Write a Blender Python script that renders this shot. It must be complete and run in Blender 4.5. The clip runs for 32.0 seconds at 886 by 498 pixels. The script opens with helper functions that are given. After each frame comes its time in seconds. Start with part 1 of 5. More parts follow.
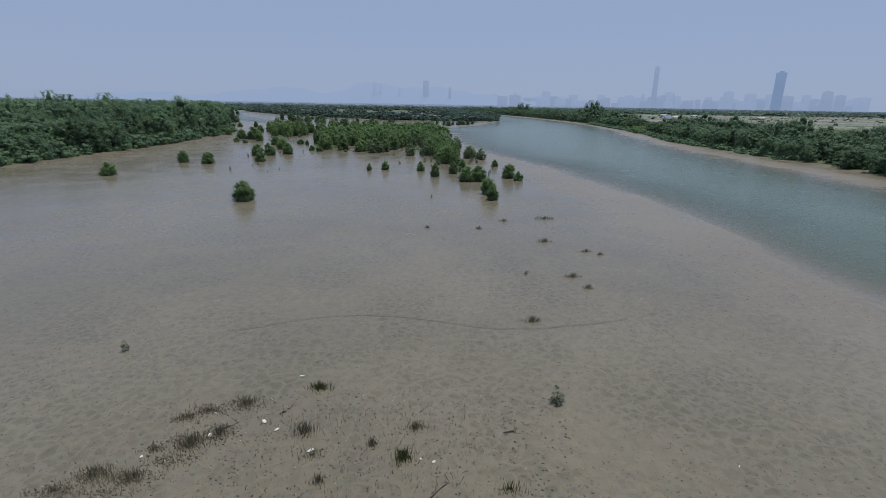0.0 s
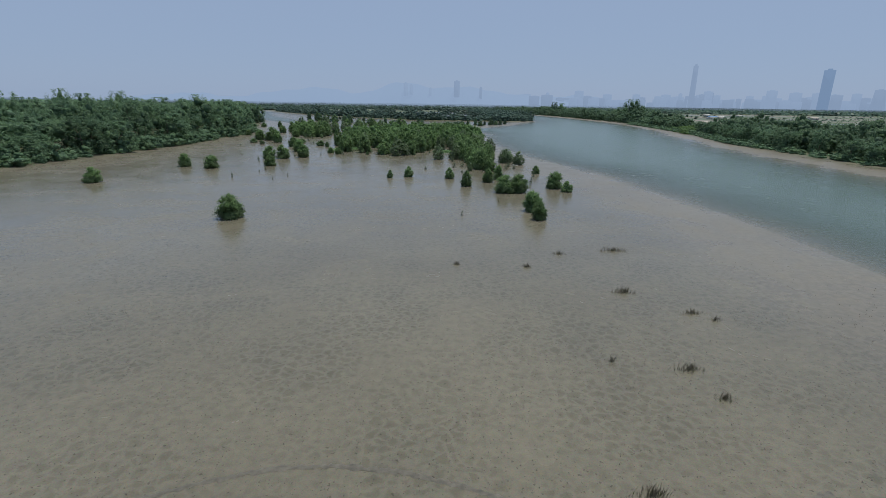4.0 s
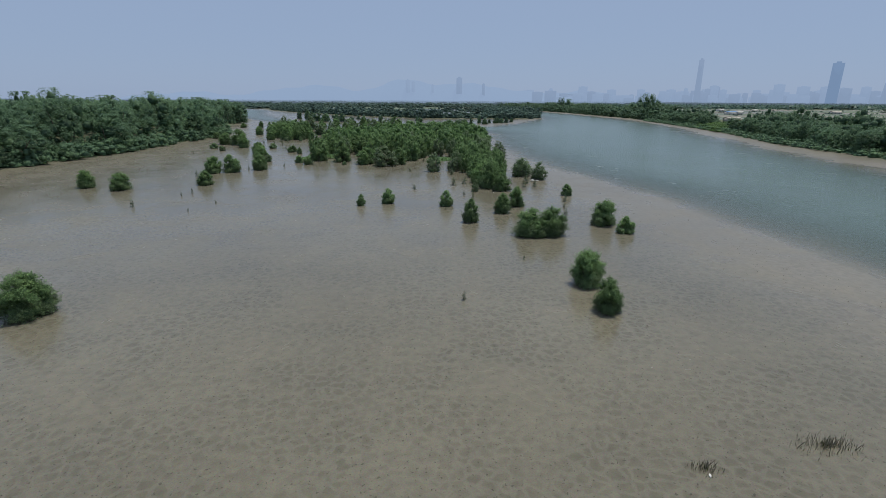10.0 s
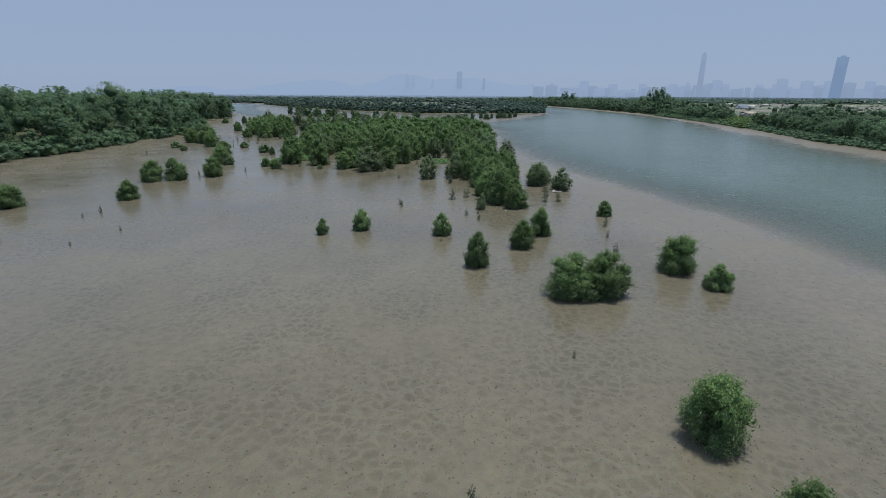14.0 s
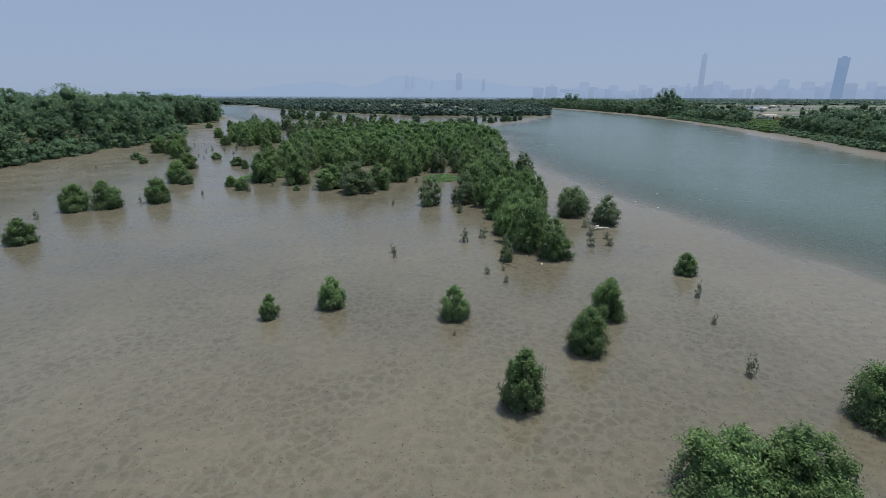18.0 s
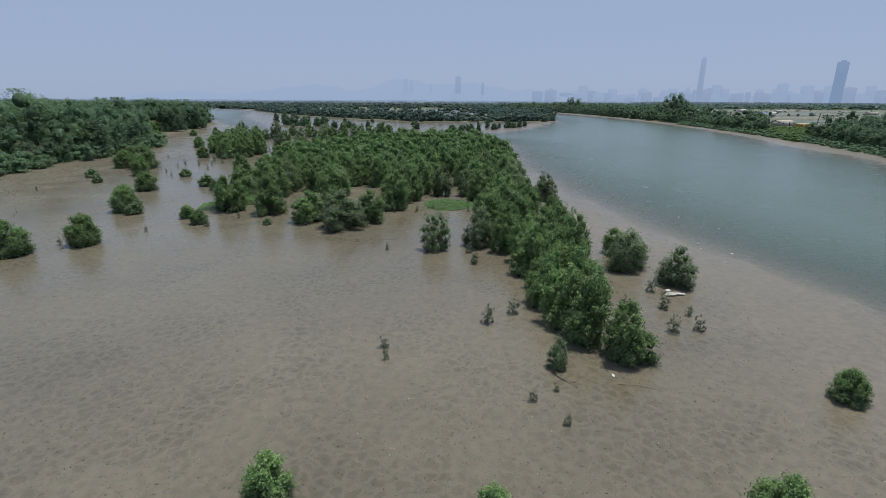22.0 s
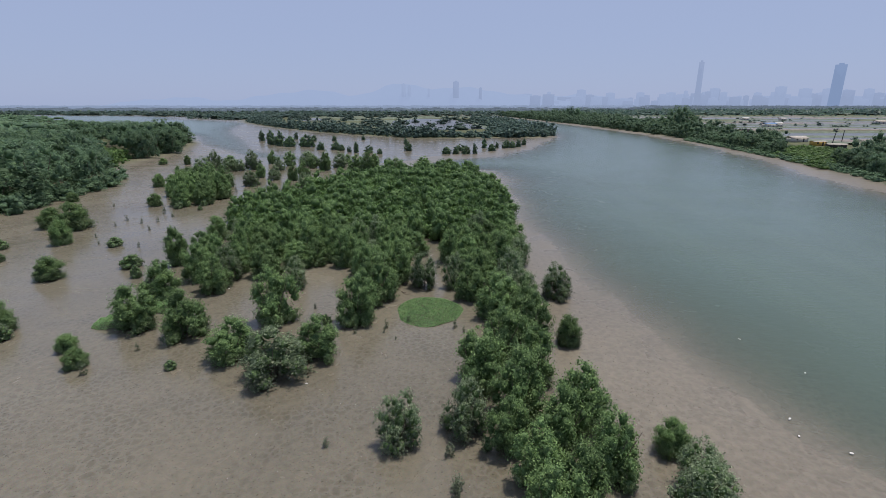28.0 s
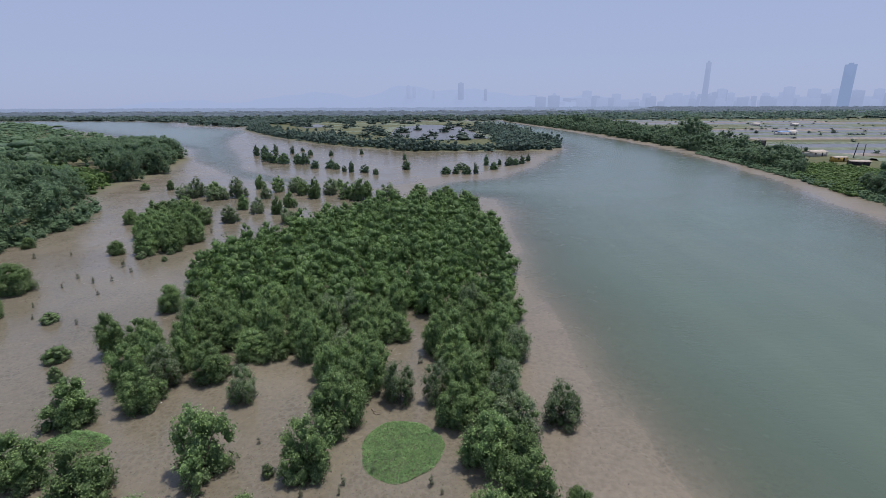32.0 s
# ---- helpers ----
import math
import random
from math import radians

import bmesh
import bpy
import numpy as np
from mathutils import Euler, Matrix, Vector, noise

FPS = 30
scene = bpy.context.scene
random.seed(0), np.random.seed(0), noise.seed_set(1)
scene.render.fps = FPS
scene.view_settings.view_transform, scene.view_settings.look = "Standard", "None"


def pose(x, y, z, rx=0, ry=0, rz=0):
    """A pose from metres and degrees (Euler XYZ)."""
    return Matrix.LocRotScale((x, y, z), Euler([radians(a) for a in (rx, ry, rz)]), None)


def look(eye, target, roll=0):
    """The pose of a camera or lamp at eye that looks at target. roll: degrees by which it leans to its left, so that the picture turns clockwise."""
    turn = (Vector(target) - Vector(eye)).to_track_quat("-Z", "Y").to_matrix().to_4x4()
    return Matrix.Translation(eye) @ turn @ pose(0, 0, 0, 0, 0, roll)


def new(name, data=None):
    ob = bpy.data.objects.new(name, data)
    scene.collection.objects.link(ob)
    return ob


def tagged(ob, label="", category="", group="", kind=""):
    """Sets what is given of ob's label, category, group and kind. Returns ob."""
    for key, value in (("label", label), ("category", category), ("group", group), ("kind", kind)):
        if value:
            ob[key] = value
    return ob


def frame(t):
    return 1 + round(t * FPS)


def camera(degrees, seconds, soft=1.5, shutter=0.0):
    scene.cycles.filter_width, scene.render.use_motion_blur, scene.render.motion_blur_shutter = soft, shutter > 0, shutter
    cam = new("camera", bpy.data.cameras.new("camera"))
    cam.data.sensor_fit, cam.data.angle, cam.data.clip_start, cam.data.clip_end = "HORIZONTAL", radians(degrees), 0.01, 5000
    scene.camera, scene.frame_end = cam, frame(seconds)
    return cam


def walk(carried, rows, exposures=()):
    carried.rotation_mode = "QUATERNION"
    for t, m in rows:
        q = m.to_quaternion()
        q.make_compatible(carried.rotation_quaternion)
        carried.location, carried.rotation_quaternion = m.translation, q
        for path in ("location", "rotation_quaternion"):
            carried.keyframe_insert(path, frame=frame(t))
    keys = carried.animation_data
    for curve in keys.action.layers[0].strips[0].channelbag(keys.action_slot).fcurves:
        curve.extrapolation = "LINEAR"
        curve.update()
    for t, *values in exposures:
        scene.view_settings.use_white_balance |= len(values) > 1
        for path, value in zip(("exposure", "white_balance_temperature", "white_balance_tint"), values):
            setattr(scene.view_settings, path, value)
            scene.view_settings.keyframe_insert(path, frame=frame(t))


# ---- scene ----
cam = camera(84.05, 32.0, soft=0.7)
PATH = [
    (0, (-0.000, -0.000, 15.695), (3.195, 47.843, 1.524), 0.976),
    (0.1, (0.024, 0.445, 15.664), (2.928, 48.307, 1.493), 0.982),
    (0.2, (0.048, 0.891, 15.634), (2.624, 48.771, 1.461), 0.988),
    (0.3, (0.072, 1.337, 15.603), (2.283, 49.234, 1.429), 0.994),
    (0.4, (0.096, 1.782, 15.573), (2.089, 49.689, 1.397), 1.000),
    (0.5, (0.121, 2.228, 15.542), (2.003, 50.139, 1.366), 1.006),
    (1, (0.204, 4.488, 15.427), (1.697, 52.404, 1.219), 0.994),
    (1.5, (0.250, 6.762, 15.345), (1.383, 54.672, 1.087), 0.951),
    (2, (0.267, 9.034, 15.225), (1.212, 56.953, 0.981), 0.892),
    (2.5, (0.332, 11.237, 15.113), (1.082, 59.172, 0.912), 0.861),
    (3, (0.356, 13.320, 15.031), (0.953, 61.256, 0.825), 0.865),
    (3.5, (0.381, 15.401, 14.999), (0.823, 63.341, 0.799), 0.871),
    (5.5, (1.048, 24.585, 14.939), (1.097, 72.518, 0.710), 0.636),
    (6, (1.282, 27.165, 14.999), (1.284, 75.100, 0.779), 0.577),
    (6.5, (1.503, 29.806, 15.030), (1.481, 77.740, 0.807), 0.512),
    (7, (1.712, 32.525, 15.056), (1.723, 80.449, 0.799), 0.473),
    (7.5, (1.870, 35.326, 15.034), (1.877, 83.242, 0.747), 0.465),
    (8, (1.957, 38.182, 14.959), (1.968, 86.088, 0.641), 0.437),
    (8.5, (2.010, 41.075, 14.827), (1.986, 88.970, 0.471), 0.395),
    (9, (2.046, 43.940, 14.686), (2.027, 91.812, 0.255), 0.371),
    (9.5, (2.000, 46.784, 14.641), (1.999, 94.648, 0.185), 0.366),
    (10, (1.897, 49.655, 14.706), (1.846, 97.510, 0.220), 0.349),
    (10.5, (1.840, 52.517, 14.704), (1.795, 100.361, 0.180), 0.340),
    (11, (1.896, 55.295, 14.609), (1.815, 103.127, 0.046), 0.335),
    (11.5, (2.037, 57.994, 14.483), (1.947, 105.811, -0.127), 0.332),
    (12, (2.172, 60.639, 14.338), (2.114, 108.438, -0.332), 0.350),
    (12.5, (2.281, 63.274, 14.243), (2.206, 111.053, -0.496), 0.349),
    (13, (2.386, 65.821, 14.126), (2.296, 113.569, -0.710), 0.341),
    (13.5, (2.445, 68.273, 13.931), (2.353, 116.006, -0.953), 0.357),
    (14, (2.448, 70.728, 13.819), (2.378, 118.443, -1.124), 0.337),
    (14.5, (2.450, 73.192, 13.809), (2.371, 120.897, -1.164), 0.317),
    (16.5, (1.806, 82.845, 13.972), (1.750, 130.568, -0.944), 0.230),
    (17, (1.645, 85.274, 14.088), (1.538, 133.005, -0.803), 0.212),
    (17.5, (1.559, 87.614, 14.162), (1.466, 135.346, -0.726), 0.213),
    (18, (1.477, 89.826, 14.174), (1.431, 137.577, -0.653), 0.240),
    (18.5, (1.381, 91.937, 14.201), (1.337, 139.693, -0.609), 0.247),
    (19, (1.228, 94.048, 14.220), (1.201, 141.807, -0.582), 0.259),
    (19.5, (1.014, 96.144, 14.234), (1.025, 143.920, -0.515), 0.299),
    (20, (0.788, 98.242, 14.253), (0.827, 146.029, -0.456), 0.345),
    (20.5, (0.600, 100.330, 14.350), (0.645, 148.123, -0.342), 0.354),
    (21, (0.470, 102.371, 14.545), (0.518, 150.183, -0.081), 0.355),
    (21.5, (0.379, 104.335, 14.784), (0.430, 152.159, 0.196), 0.327),
    (22, (0.375, 106.206, 15.077), (0.442, 154.051, 0.555), 0.313),
    (22.5, (0.447, 108.008, 15.441), (0.528, 155.872, 0.981), 0.302),
    (23, (0.593, 109.765, 15.889), (0.691, 157.633, 1.445), 0.259),
    (23.5, (0.793, 111.537, 16.416), (0.877, 159.420, 2.020), 0.210),
    (24, (1.005, 113.279, 17.025), (1.093, 161.169, 2.653), 0.170),
    (24.5, (1.194, 114.964, 17.702), (1.327, 162.849, 3.313), 0.162),
    (25, (1.332, 116.630, 18.388), (1.511, 164.526, 4.038), 0.186),
    (25.5, (1.426, 118.328, 19.077), (1.616, 166.225, 4.731), 0.202),
    (27.5, (2.175, 125.109, 21.874), (2.378, 173.049, 7.671), 0.031),
    (28, (2.580, 126.849, 22.670), (2.756, 174.794, 8.484), -0.019),
    (28.5, (2.961, 128.637, 23.457), (3.140, 176.591, 9.301), -0.069),
    (29, (3.393, 130.462, 24.266), (3.582, 178.416, 10.109), -0.100),
    (29.5, (3.827, 132.285, 25.148), (4.042, 180.239, 10.994), -0.115),
    (30, (4.225, 134.061, 26.066), (4.469, 182.015, 11.911), -0.126),
    (30.5, (4.592, 135.839, 26.980), (4.856, 183.784, 12.797), -0.141),
    (31, (4.928, 137.633, 27.855), (5.226, 185.588, 13.704), -0.153),
    (31.1, (4.971, 137.989, 28.039), (5.172, 185.945, 13.891), -0.159),
    (31.2, (5.014, 138.344, 28.224), (5.053, 186.301, 14.079), -0.165),
    (31.3, (5.057, 138.699, 28.408), (4.998, 186.658, 14.266), -0.172),
    (31.4, (5.099, 139.055, 28.592), (4.976, 187.014, 14.454), -0.178),
    (31.5, (5.142, 139.410, 28.776), (4.954, 187.370, 14.641), -0.184),
    (32, (5.280, 141.181, 29.750), (4.914, 189.147, 15.638), -0.243),
]
walk(cam, [(t, look(eye, target, roll)) for t, eye, target, roll in PATH],
     [(0.0, -0.04, 6380, 8), (3.0, -0.04, 6380, 3), (13.0, -0.01, 6390, 4), (19.0, 0.06, 6470, 4), (25.0, 0.13, 6500, 10), (28.0, 0.16, 6490, 13), (32.0, 0.2, 6460, 16)])

# ---- daylight: a hazy high sun under a pale blue sky ----
SUN_UP, SUN_TURN = radians(74), radians(48)
SKY_STRENGTH, HAZE_SHARE, HAZE = 0.07, 0.86, (0.325, 0.40, 0.59)
world = bpy.data.worlds.new("hazy_sky")
scene.world = world
world.use_nodes = True
wn, wl = world.node_tree.nodes, world.node_tree.links
sky = wn.new("ShaderNodeTexSky")
sky.sky_type = "NISHITA"
sky.sun_disc = False
sky.sun_elevation, sky.sun_rotation = SUN_UP, SUN_TURN
sky.air_density, sky.dust_density, sky.ozone_density = 1.0, 0.6, 3.0
haze = wn.new("ShaderNodeMix")
haze.data_type = "RGBA"
haze.inputs[0].default_value = HAZE_SHARE
haze.inputs[7].default_value = (*[c / SKY_STRENGTH for c in HAZE], 1)
wl.new(sky.outputs[0], haze.inputs[6])
wn["Background"].inputs["Strength"].default_value = SKY_STRENGTH
wl.new(haze.outputs[2], wn["Background"].inputs["Color"])
sun_data = bpy.data.lights.new("sun", "SUN")
sun_data.energy, sun_data.angle, sun_data.color = 3.5, radians(2.0), (1.0, 0.95, 0.87)
sun = new("sun", sun_data)
sun_way = Vector((math.sin(SUN_TURN) * math.cos(SUN_UP), math.cos(SUN_TURN) * math.cos(SUN_UP), math.sin(SUN_UP)))
sun.matrix_world = look(sun_way * 200, (0, 0, 0))


# ---- materials ----
def material(name):
    m = bpy.data.materials.new(name)
    m.use_nodes = True
    return m, m.node_tree.nodes, m.node_tree.links, m.node_tree.nodes["Principled BSDF"]


def noise_node(n, l, scale, detail=4.0, rough=0.55, coords=None, distort=0.0):
    t = n.new("ShaderNodeTexNoise")
    t.inputs["Scale"].default_value, t.inputs["Detail"].default_value = scale, detail
    t.inputs["Roughness"].default_value, t.inputs["Distortion"].default_value = rough, distort
    if coords:
        l.new(coords, t.inputs["Vector"])
    return t


def ramp(n, l, source, stops):
    r = n.new("ShaderNodeValToRGB")
    e = r.color_ramp.elements
    while len(e) < len(stops):
        e.new(0.5)
    for k, (at, c) in zip(e, stops):
        k.position = at
        k.color = (*c, 1) if len(c) == 3 else c
    l.new(source, r.inputs[0])
    return r


def grey(v):
    return (v, v, v)


def mix_colour(n, l, kind, fac, a, b):
    m = n.new("ShaderNodeMix")
    m.data_type, m.blend_type = "RGBA", kind
    for slot, v in ((0, fac), (6, a), (7, b)):
        if isinstance(v, bpy.types.NodeSocket):
            l.new(v, m.inputs[slot])
        elif slot == 0:
            m.inputs[0].default_value = v
        else:
            m.inputs[slot].default_value = (*v, 1)
    return m.outputs[2]


def plain(name, colour, rough=0.7, spread=0.25, scale=3.0, metal=0.0, spec=0.4):
    """A surface of one colour with stains and grain at two scales."""
    m, n, l, b = material(name)
    co = n.new("ShaderNodeTexCoord").outputs["Object"]
    big, small = noise_node(n, l, scale, 3, coords=co), noise_node(n, l, scale * 9, 4, coords=co)
    lo, hi = [c * (1 - spread) for c in colour], [min(1, c * (1 + spread)) for c in colour]
    a = ramp(n, l, big.outputs[0], [(0.3, lo), (0.7, hi)])
    c = mix_colour(n, l, "OVERLAY", 0.35, a.outputs[0], small.outputs[1])
    l.new(c, b.inputs["Base Color"])
    b.inputs["Roughness"].default_value, b.inputs["Metallic"].default_value = rough, metal
    b.inputs["Specular IOR Level"].default_value = spec
    bump = n.new("ShaderNodeBump")
    bump.inputs["Strength"].default_value, bump.inputs["Distance"].default_value = 0.3, 0.02
    l.new(small.outputs[0], bump.inputs["Height"])
    l.new(bump.outputs[0], b.inputs["Normal"])
    return m


def leaf_material(name, dark, mid, light, gloss=0.45, through_light=0.38, silt=0.0, patch=0.9, vary=((0.72, 0.78, 0.74), (1.15, 1.1, 1.0)), clumps=0.0):
    """Leaves: each leaf its own green, each tree a little different, some light passing through."""
    m, n, l, b = material(name)
    geo, info = n.new("ShaderNodeNewGeometry"), n.new("ShaderNodeObjectInfo")
    r = ramp(n, l, geo.outputs["Random Per Island"], [(0.0, dark), (0.5, mid), (0.93, light), (1.0, [c * 1.25 for c in light])])
    co = n.new("ShaderNodeTexCoord").outputs["Object"]
    big = noise_node(n, l, patch, 2, coords=co)
    tone = ramp(n, l, big.outputs[0], [(0.3, vary[0]), (0.7, vary[1])])
    c = mix_colour(n, l, "MULTIPLY", 1.0, r.outputs[0], tone.outputs[0])
    if silt:
        split = n.new("ShaderNodeSeparateXYZ")
        l.new(co, split.inputs[0])
        rise = n.new("ShaderNodeMath")
        rise.operation = "MULTIPLY_ADD"
        l.new(big.outputs[0], rise.inputs[0])
        rise.inputs[1].default_value = -2.0
        l.new(split.outputs[2], rise.inputs[2])
        tide = ramp(n, l, rise.outputs[0], [(0.0, grey(silt)), (0.75, grey(0.0))])
        c = mix_colour(n, l, "MIX", tide.outputs[0], c, (0.115, 0.125, 0.09))
    hsv = n.new("ShaderNodeHueSaturation")
    maths = n.new("ShaderNodeMapRange")
    maths.inputs["To Min"].default_value, maths.inputs["To Max"].default_value = 0.78, 1.2
    l.new(info.outputs["Random"], maths.inputs["Value"])
    l.new(maths.outputs[0], hsv.inputs["Value"])
    l.new(c, hsv.inputs["Color"])
    l.new(hsv.outputs[0], b.inputs["Base Color"])
    b.inputs["Roughness"].default_value = gloss
    b.inputs["Specular IOR Level"].default_value = 0.17
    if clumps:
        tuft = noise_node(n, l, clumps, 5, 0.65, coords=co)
        # shade between tufts put into the colour: low spots darker, high ones lighter
        gap_shade = ramp(n, l, tuft.outputs[0], [(0.36, grey(0.6)), (0.52, grey(1.0)), (0.68, grey(1.25))])
        leafy = mix_colour(n, l, "MULTIPLY", 1.0, hsv.outputs[0], gap_shade.outputs[0])
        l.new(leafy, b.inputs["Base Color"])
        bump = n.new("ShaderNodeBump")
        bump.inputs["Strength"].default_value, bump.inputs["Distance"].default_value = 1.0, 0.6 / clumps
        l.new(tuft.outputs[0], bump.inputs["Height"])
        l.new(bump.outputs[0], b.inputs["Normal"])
    t = n.new("ShaderNodeBsdfTranslucent")
    l.new(hsv.outputs[0], t.inputs["Color"])
    mx = n.new("ShaderNodeMixShader")
    mx.inputs[0].default_value = through_light
    l.new(b.outputs[0], mx.inputs[1])
    l.new(t.outputs[0], mx.inputs[2])
    l.new(mx.outputs[0], n["Material Output"].inputs["Surface"])
    return m


def ground_material():
    """Wet tidal mud: tan silt with darker hollows, a thin film of water over most of it."""
    m, n, l, b = material("wet_mud")
    co = n.new("ShaderNodeTexCoord").outputs["Object"]
    wide = noise_node(n, l, 0.035, 4, coords=co)
    pools = noise_node(n, l, 0.16, 4, 0.6, coords=co, distort=0.6)
    hollows = noise_node(n, l, 1.7, 2, 0.5, coords=co, distort=0.35)
    grain = noise_node(n, l, 16.0, 4, 0.65, coords=co)
    base = ramp(n, l, wide.outputs[0], [(0.35, (0.131, 0.1175, 0.088)), (0.65, (0.163, 0.1465, 0.11))])
    dapple = ramp(n, l, hollows.outputs[0], [(0.35, (0.915, 0.915, 0.9)), (0.46, (0.98, 0.98, 0.975)), (0.62, (1.06, 1.05, 1.03))])
    bend = noise_node(n, l, 1.1, 2, coords=co)
    swirl = mix_colour(n, l, "ADD", 0.75, co, bend.outputs[1])
    worn = ramp(n, l, pools.outputs[0], [(0.4, grey(1.0)), (0.6, grey(0.2))])
    cells = n.new("ShaderNodeTexVoronoi")
    cells.feature = "DISTANCE_TO_EDGE"
    cells.inputs["Scale"].default_value = 1.55
    l.new(swirl, cells.inputs["Vector"])
    rims = ramp(n, l, cells.outputs["Distance"], [(0.0, (1.06, 1.055, 1.05)), (0.1, (1.04, 1.035, 1.03)), (0.19, (0.9, 0.89, 0.855)), (0.5, (0.84, 0.83, 0.785))])
    patches = ramp(n, l, pools.outputs[0], [(0.32, (0.91, 0.92, 0.93)), (0.68, (1.05, 1.04, 1.02))])
    c = mix_colour(n, l, "MULTIPLY", 1.0, base.outputs[0], dapple.outputs[0])
    c = mix_colour(n, l, "MULTIPLY", 1.0, c, patches.outputs[0])
    c = mix_colour(n, l, "MULTIPLY", worn.outputs[0], c, rims.outputs[0])
    pits = noise_node(n, l, 5.2, 2, 0.5, coords=co)
    spots = ramp(n, l, pits.outputs[0], [(0.295, grey(0.6)), (0.36, grey(1.0))])
    c = mix_colour(n, l, "MULTIPLY", 1.0, c, spots.outputs[0])
    c = mix_colour(n, l, "OVERLAY", 0.42, c, grain.outputs[1])
    land = n.new("ShaderNodeAttribute")
    land.attribute_name = "land"
    soil = ramp(n, l, pools.outputs[0], [(0.35, (0.06, 0.075, 0.03)), (0.65, (0.11, 0.11, 0.05))])
    c = mix_colour(n, l, "MIX", land.outputs["Fac"], c, soil.outputs[0])
    drier = n.new("ShaderNodeAttribute")
    drier.attribute_name = "drier"
    crust = ramp(n, l, hollows.outputs[0], [(0.35, (0.2, 0.168, 0.136)), (0.65, (0.275, 0.23, 0.187))])
    c = mix_colour(n, l, "MIX", drier.outputs["Fac"], c, crust.outputs[0])
    l.new(c, b.inputs["Base Color"])
    film = ramp(n, l, pools.outputs[0], [(0.3, grey(0.14)), (0.7, grey(0.3))])
    wet = n.new("ShaderNodeMix")
    l.new(drier.outputs["Fac"], wet.inputs[0])
    l.new(film.outputs[0], wet.inputs[2])
    wet.inputs[3].default_value = 0.6
    dry = n.new("ShaderNodeMix")
    l.new(land.outputs["Fac"], dry.inputs[0])
    l.new(wet.outputs[0], dry.inputs[2])
    dry.inputs[3].default_value = 0.9
    l.new(dry.outputs[0], b.inputs["Roughness"])
    b.inputs["IOR"].default_value = 1.37
    bump = n.new("ShaderNodeBump")
    bump.inputs["Strength"].default_value, bump.inputs["Distance"].default_value = 0.34, 0.05
    l.new(hollows.outputs[0], bump.inputs["Height"])
    fine = n.new("ShaderNodeBump")
    fine.inputs["Strength"].default_value, fine.inputs["Distance"].default_value = 0.12, 0.006
    l.new(grain.outputs[0], fine.inputs["Height"])
    l.new(bump.outputs[0], fine.inputs["Normal"])
    l.new(fine.outputs[0], b.inputs["Normal"])
    return m


def water_material():
    """Turbid estuary water: clear at its very edge, silty green where it is deep, with small ripples."""
    m, n, l, b = material("turbid_water")
    co = n.new("ShaderNodeTexCoord").outputs["Object"]
    wide = noise_node(n, l, 0.012, 4, 0.6, coords=co, distort=1.2)
    drift = n.new("ShaderNodeMapping")
    drift.inputs["Scale"].default_value, drift.inputs["Rotation"].default_value = (0.9, 0.12, 1.0), (0, 0, 0.22)
    l.new(co, drift.inputs["Vector"])
    streak = noise_node(n, l, 0.16, 5, 0.65, coords=drift.outputs[0], distort=0.4)
    c = ramp(n, l, wide.outputs[0], [(0.35, (0.086, 0.119, 0.088)), (0.65, (0.09, 0.131, 0.102))])
    silt = ramp(n, l, streak.outputs[0], [(0.35, (0.95, 0.96, 0.97)), (0.7, (1.06, 1.05, 1.03))])
    tint = mix_colour(n, l, "MULTIPLY", 1.0, c.outputs[0], silt.outputs[0])
    l.new(tint, b.inputs["Base Color"])
    b.inputs["Specular IOR Level"].default_value = 0.45
    b.inputs["Roughness"].default_value, b.inputs["IOR"].default_value = 0.2, 1.33
    stretch = n.new("ShaderNodeMapping")
    stretch.inputs["Scale"].default_value = (0.5, 1.0, 1.0)
    stretch.inputs["Rotation"].default_value = (0, 0, 0.2)
    l.new(co, stretch.inputs["Vector"])
    rip = noise_node(n, l, 1.3, 4, 0.65, coords=stretch.outputs[0])
    gust = noise_node(n, l, 0.05, 3, 0.6, coords=stretch.outputs[0], distort=0.8)
    amount = ramp(n, l, gust.outputs[0], [(0.35, grey(0.4)), (0.7, grey(0.9))])
    bump = n.new("ShaderNodeBump")
    bump.inputs["Distance"].default_value = 0.12
    l.new(amount.outputs[0], bump.inputs["Strength"])
    l.new(rip.outputs[0], bump.inputs["Height"])
    l.new(bump.outputs[0], b.inputs["Normal"])
    depth = n.new("ShaderNodeAttribute")
    depth.attribute_name = "murk"
    clear = n.new("ShaderNodeBsdfTransparent")
    mx = n.new("ShaderNodeMixShader")
    l.new(depth.outputs["Fac"], mx.inputs[0])
    l.new(clear.outputs[0], mx.inputs[1])
    l.new(b.outputs[0], mx.inputs[2])
    l.new(mx.outputs[0], n["Material Output"].inputs["Surface"])
    return m


MUD, WATER = ground_material(), water_material()
LEAF = leaf_material("mangrove_leaves", (0.088, 0.146, 0.060), (0.160, 0.256, 0.100), (0.270, 0.400, 0.170), silt=0.4)
LEAF_GROVE = leaf_material("grove_leaves", (0.042, 0.088, 0.030), (0.100, 0.186, 0.060), (0.190, 0.310, 0.108), patch=0.16, vary=((0.7, 0.75, 0.76), (1.2, 1.17, 1.0)))
LEAF_GREY = leaf_material("grey_mangrove_leaves", (0.100, 0.138, 0.085), (0.195, 0.260, 0.155), (0.320, 0.400, 0.250), silt=0.6)
# bank and far greens bluer, with less contrast: distance haze mixed into the colour
LEAF_BANK = leaf_material("bank_leaves_haze_tint", (0.115, 0.186, 0.113), (0.148, 0.233, 0.138), (0.181, 0.277, 0.162), patch=0.12, vary=((0.82, 0.86, 0.88), (1.2, 1.16, 1.02)), through_light=0.5)
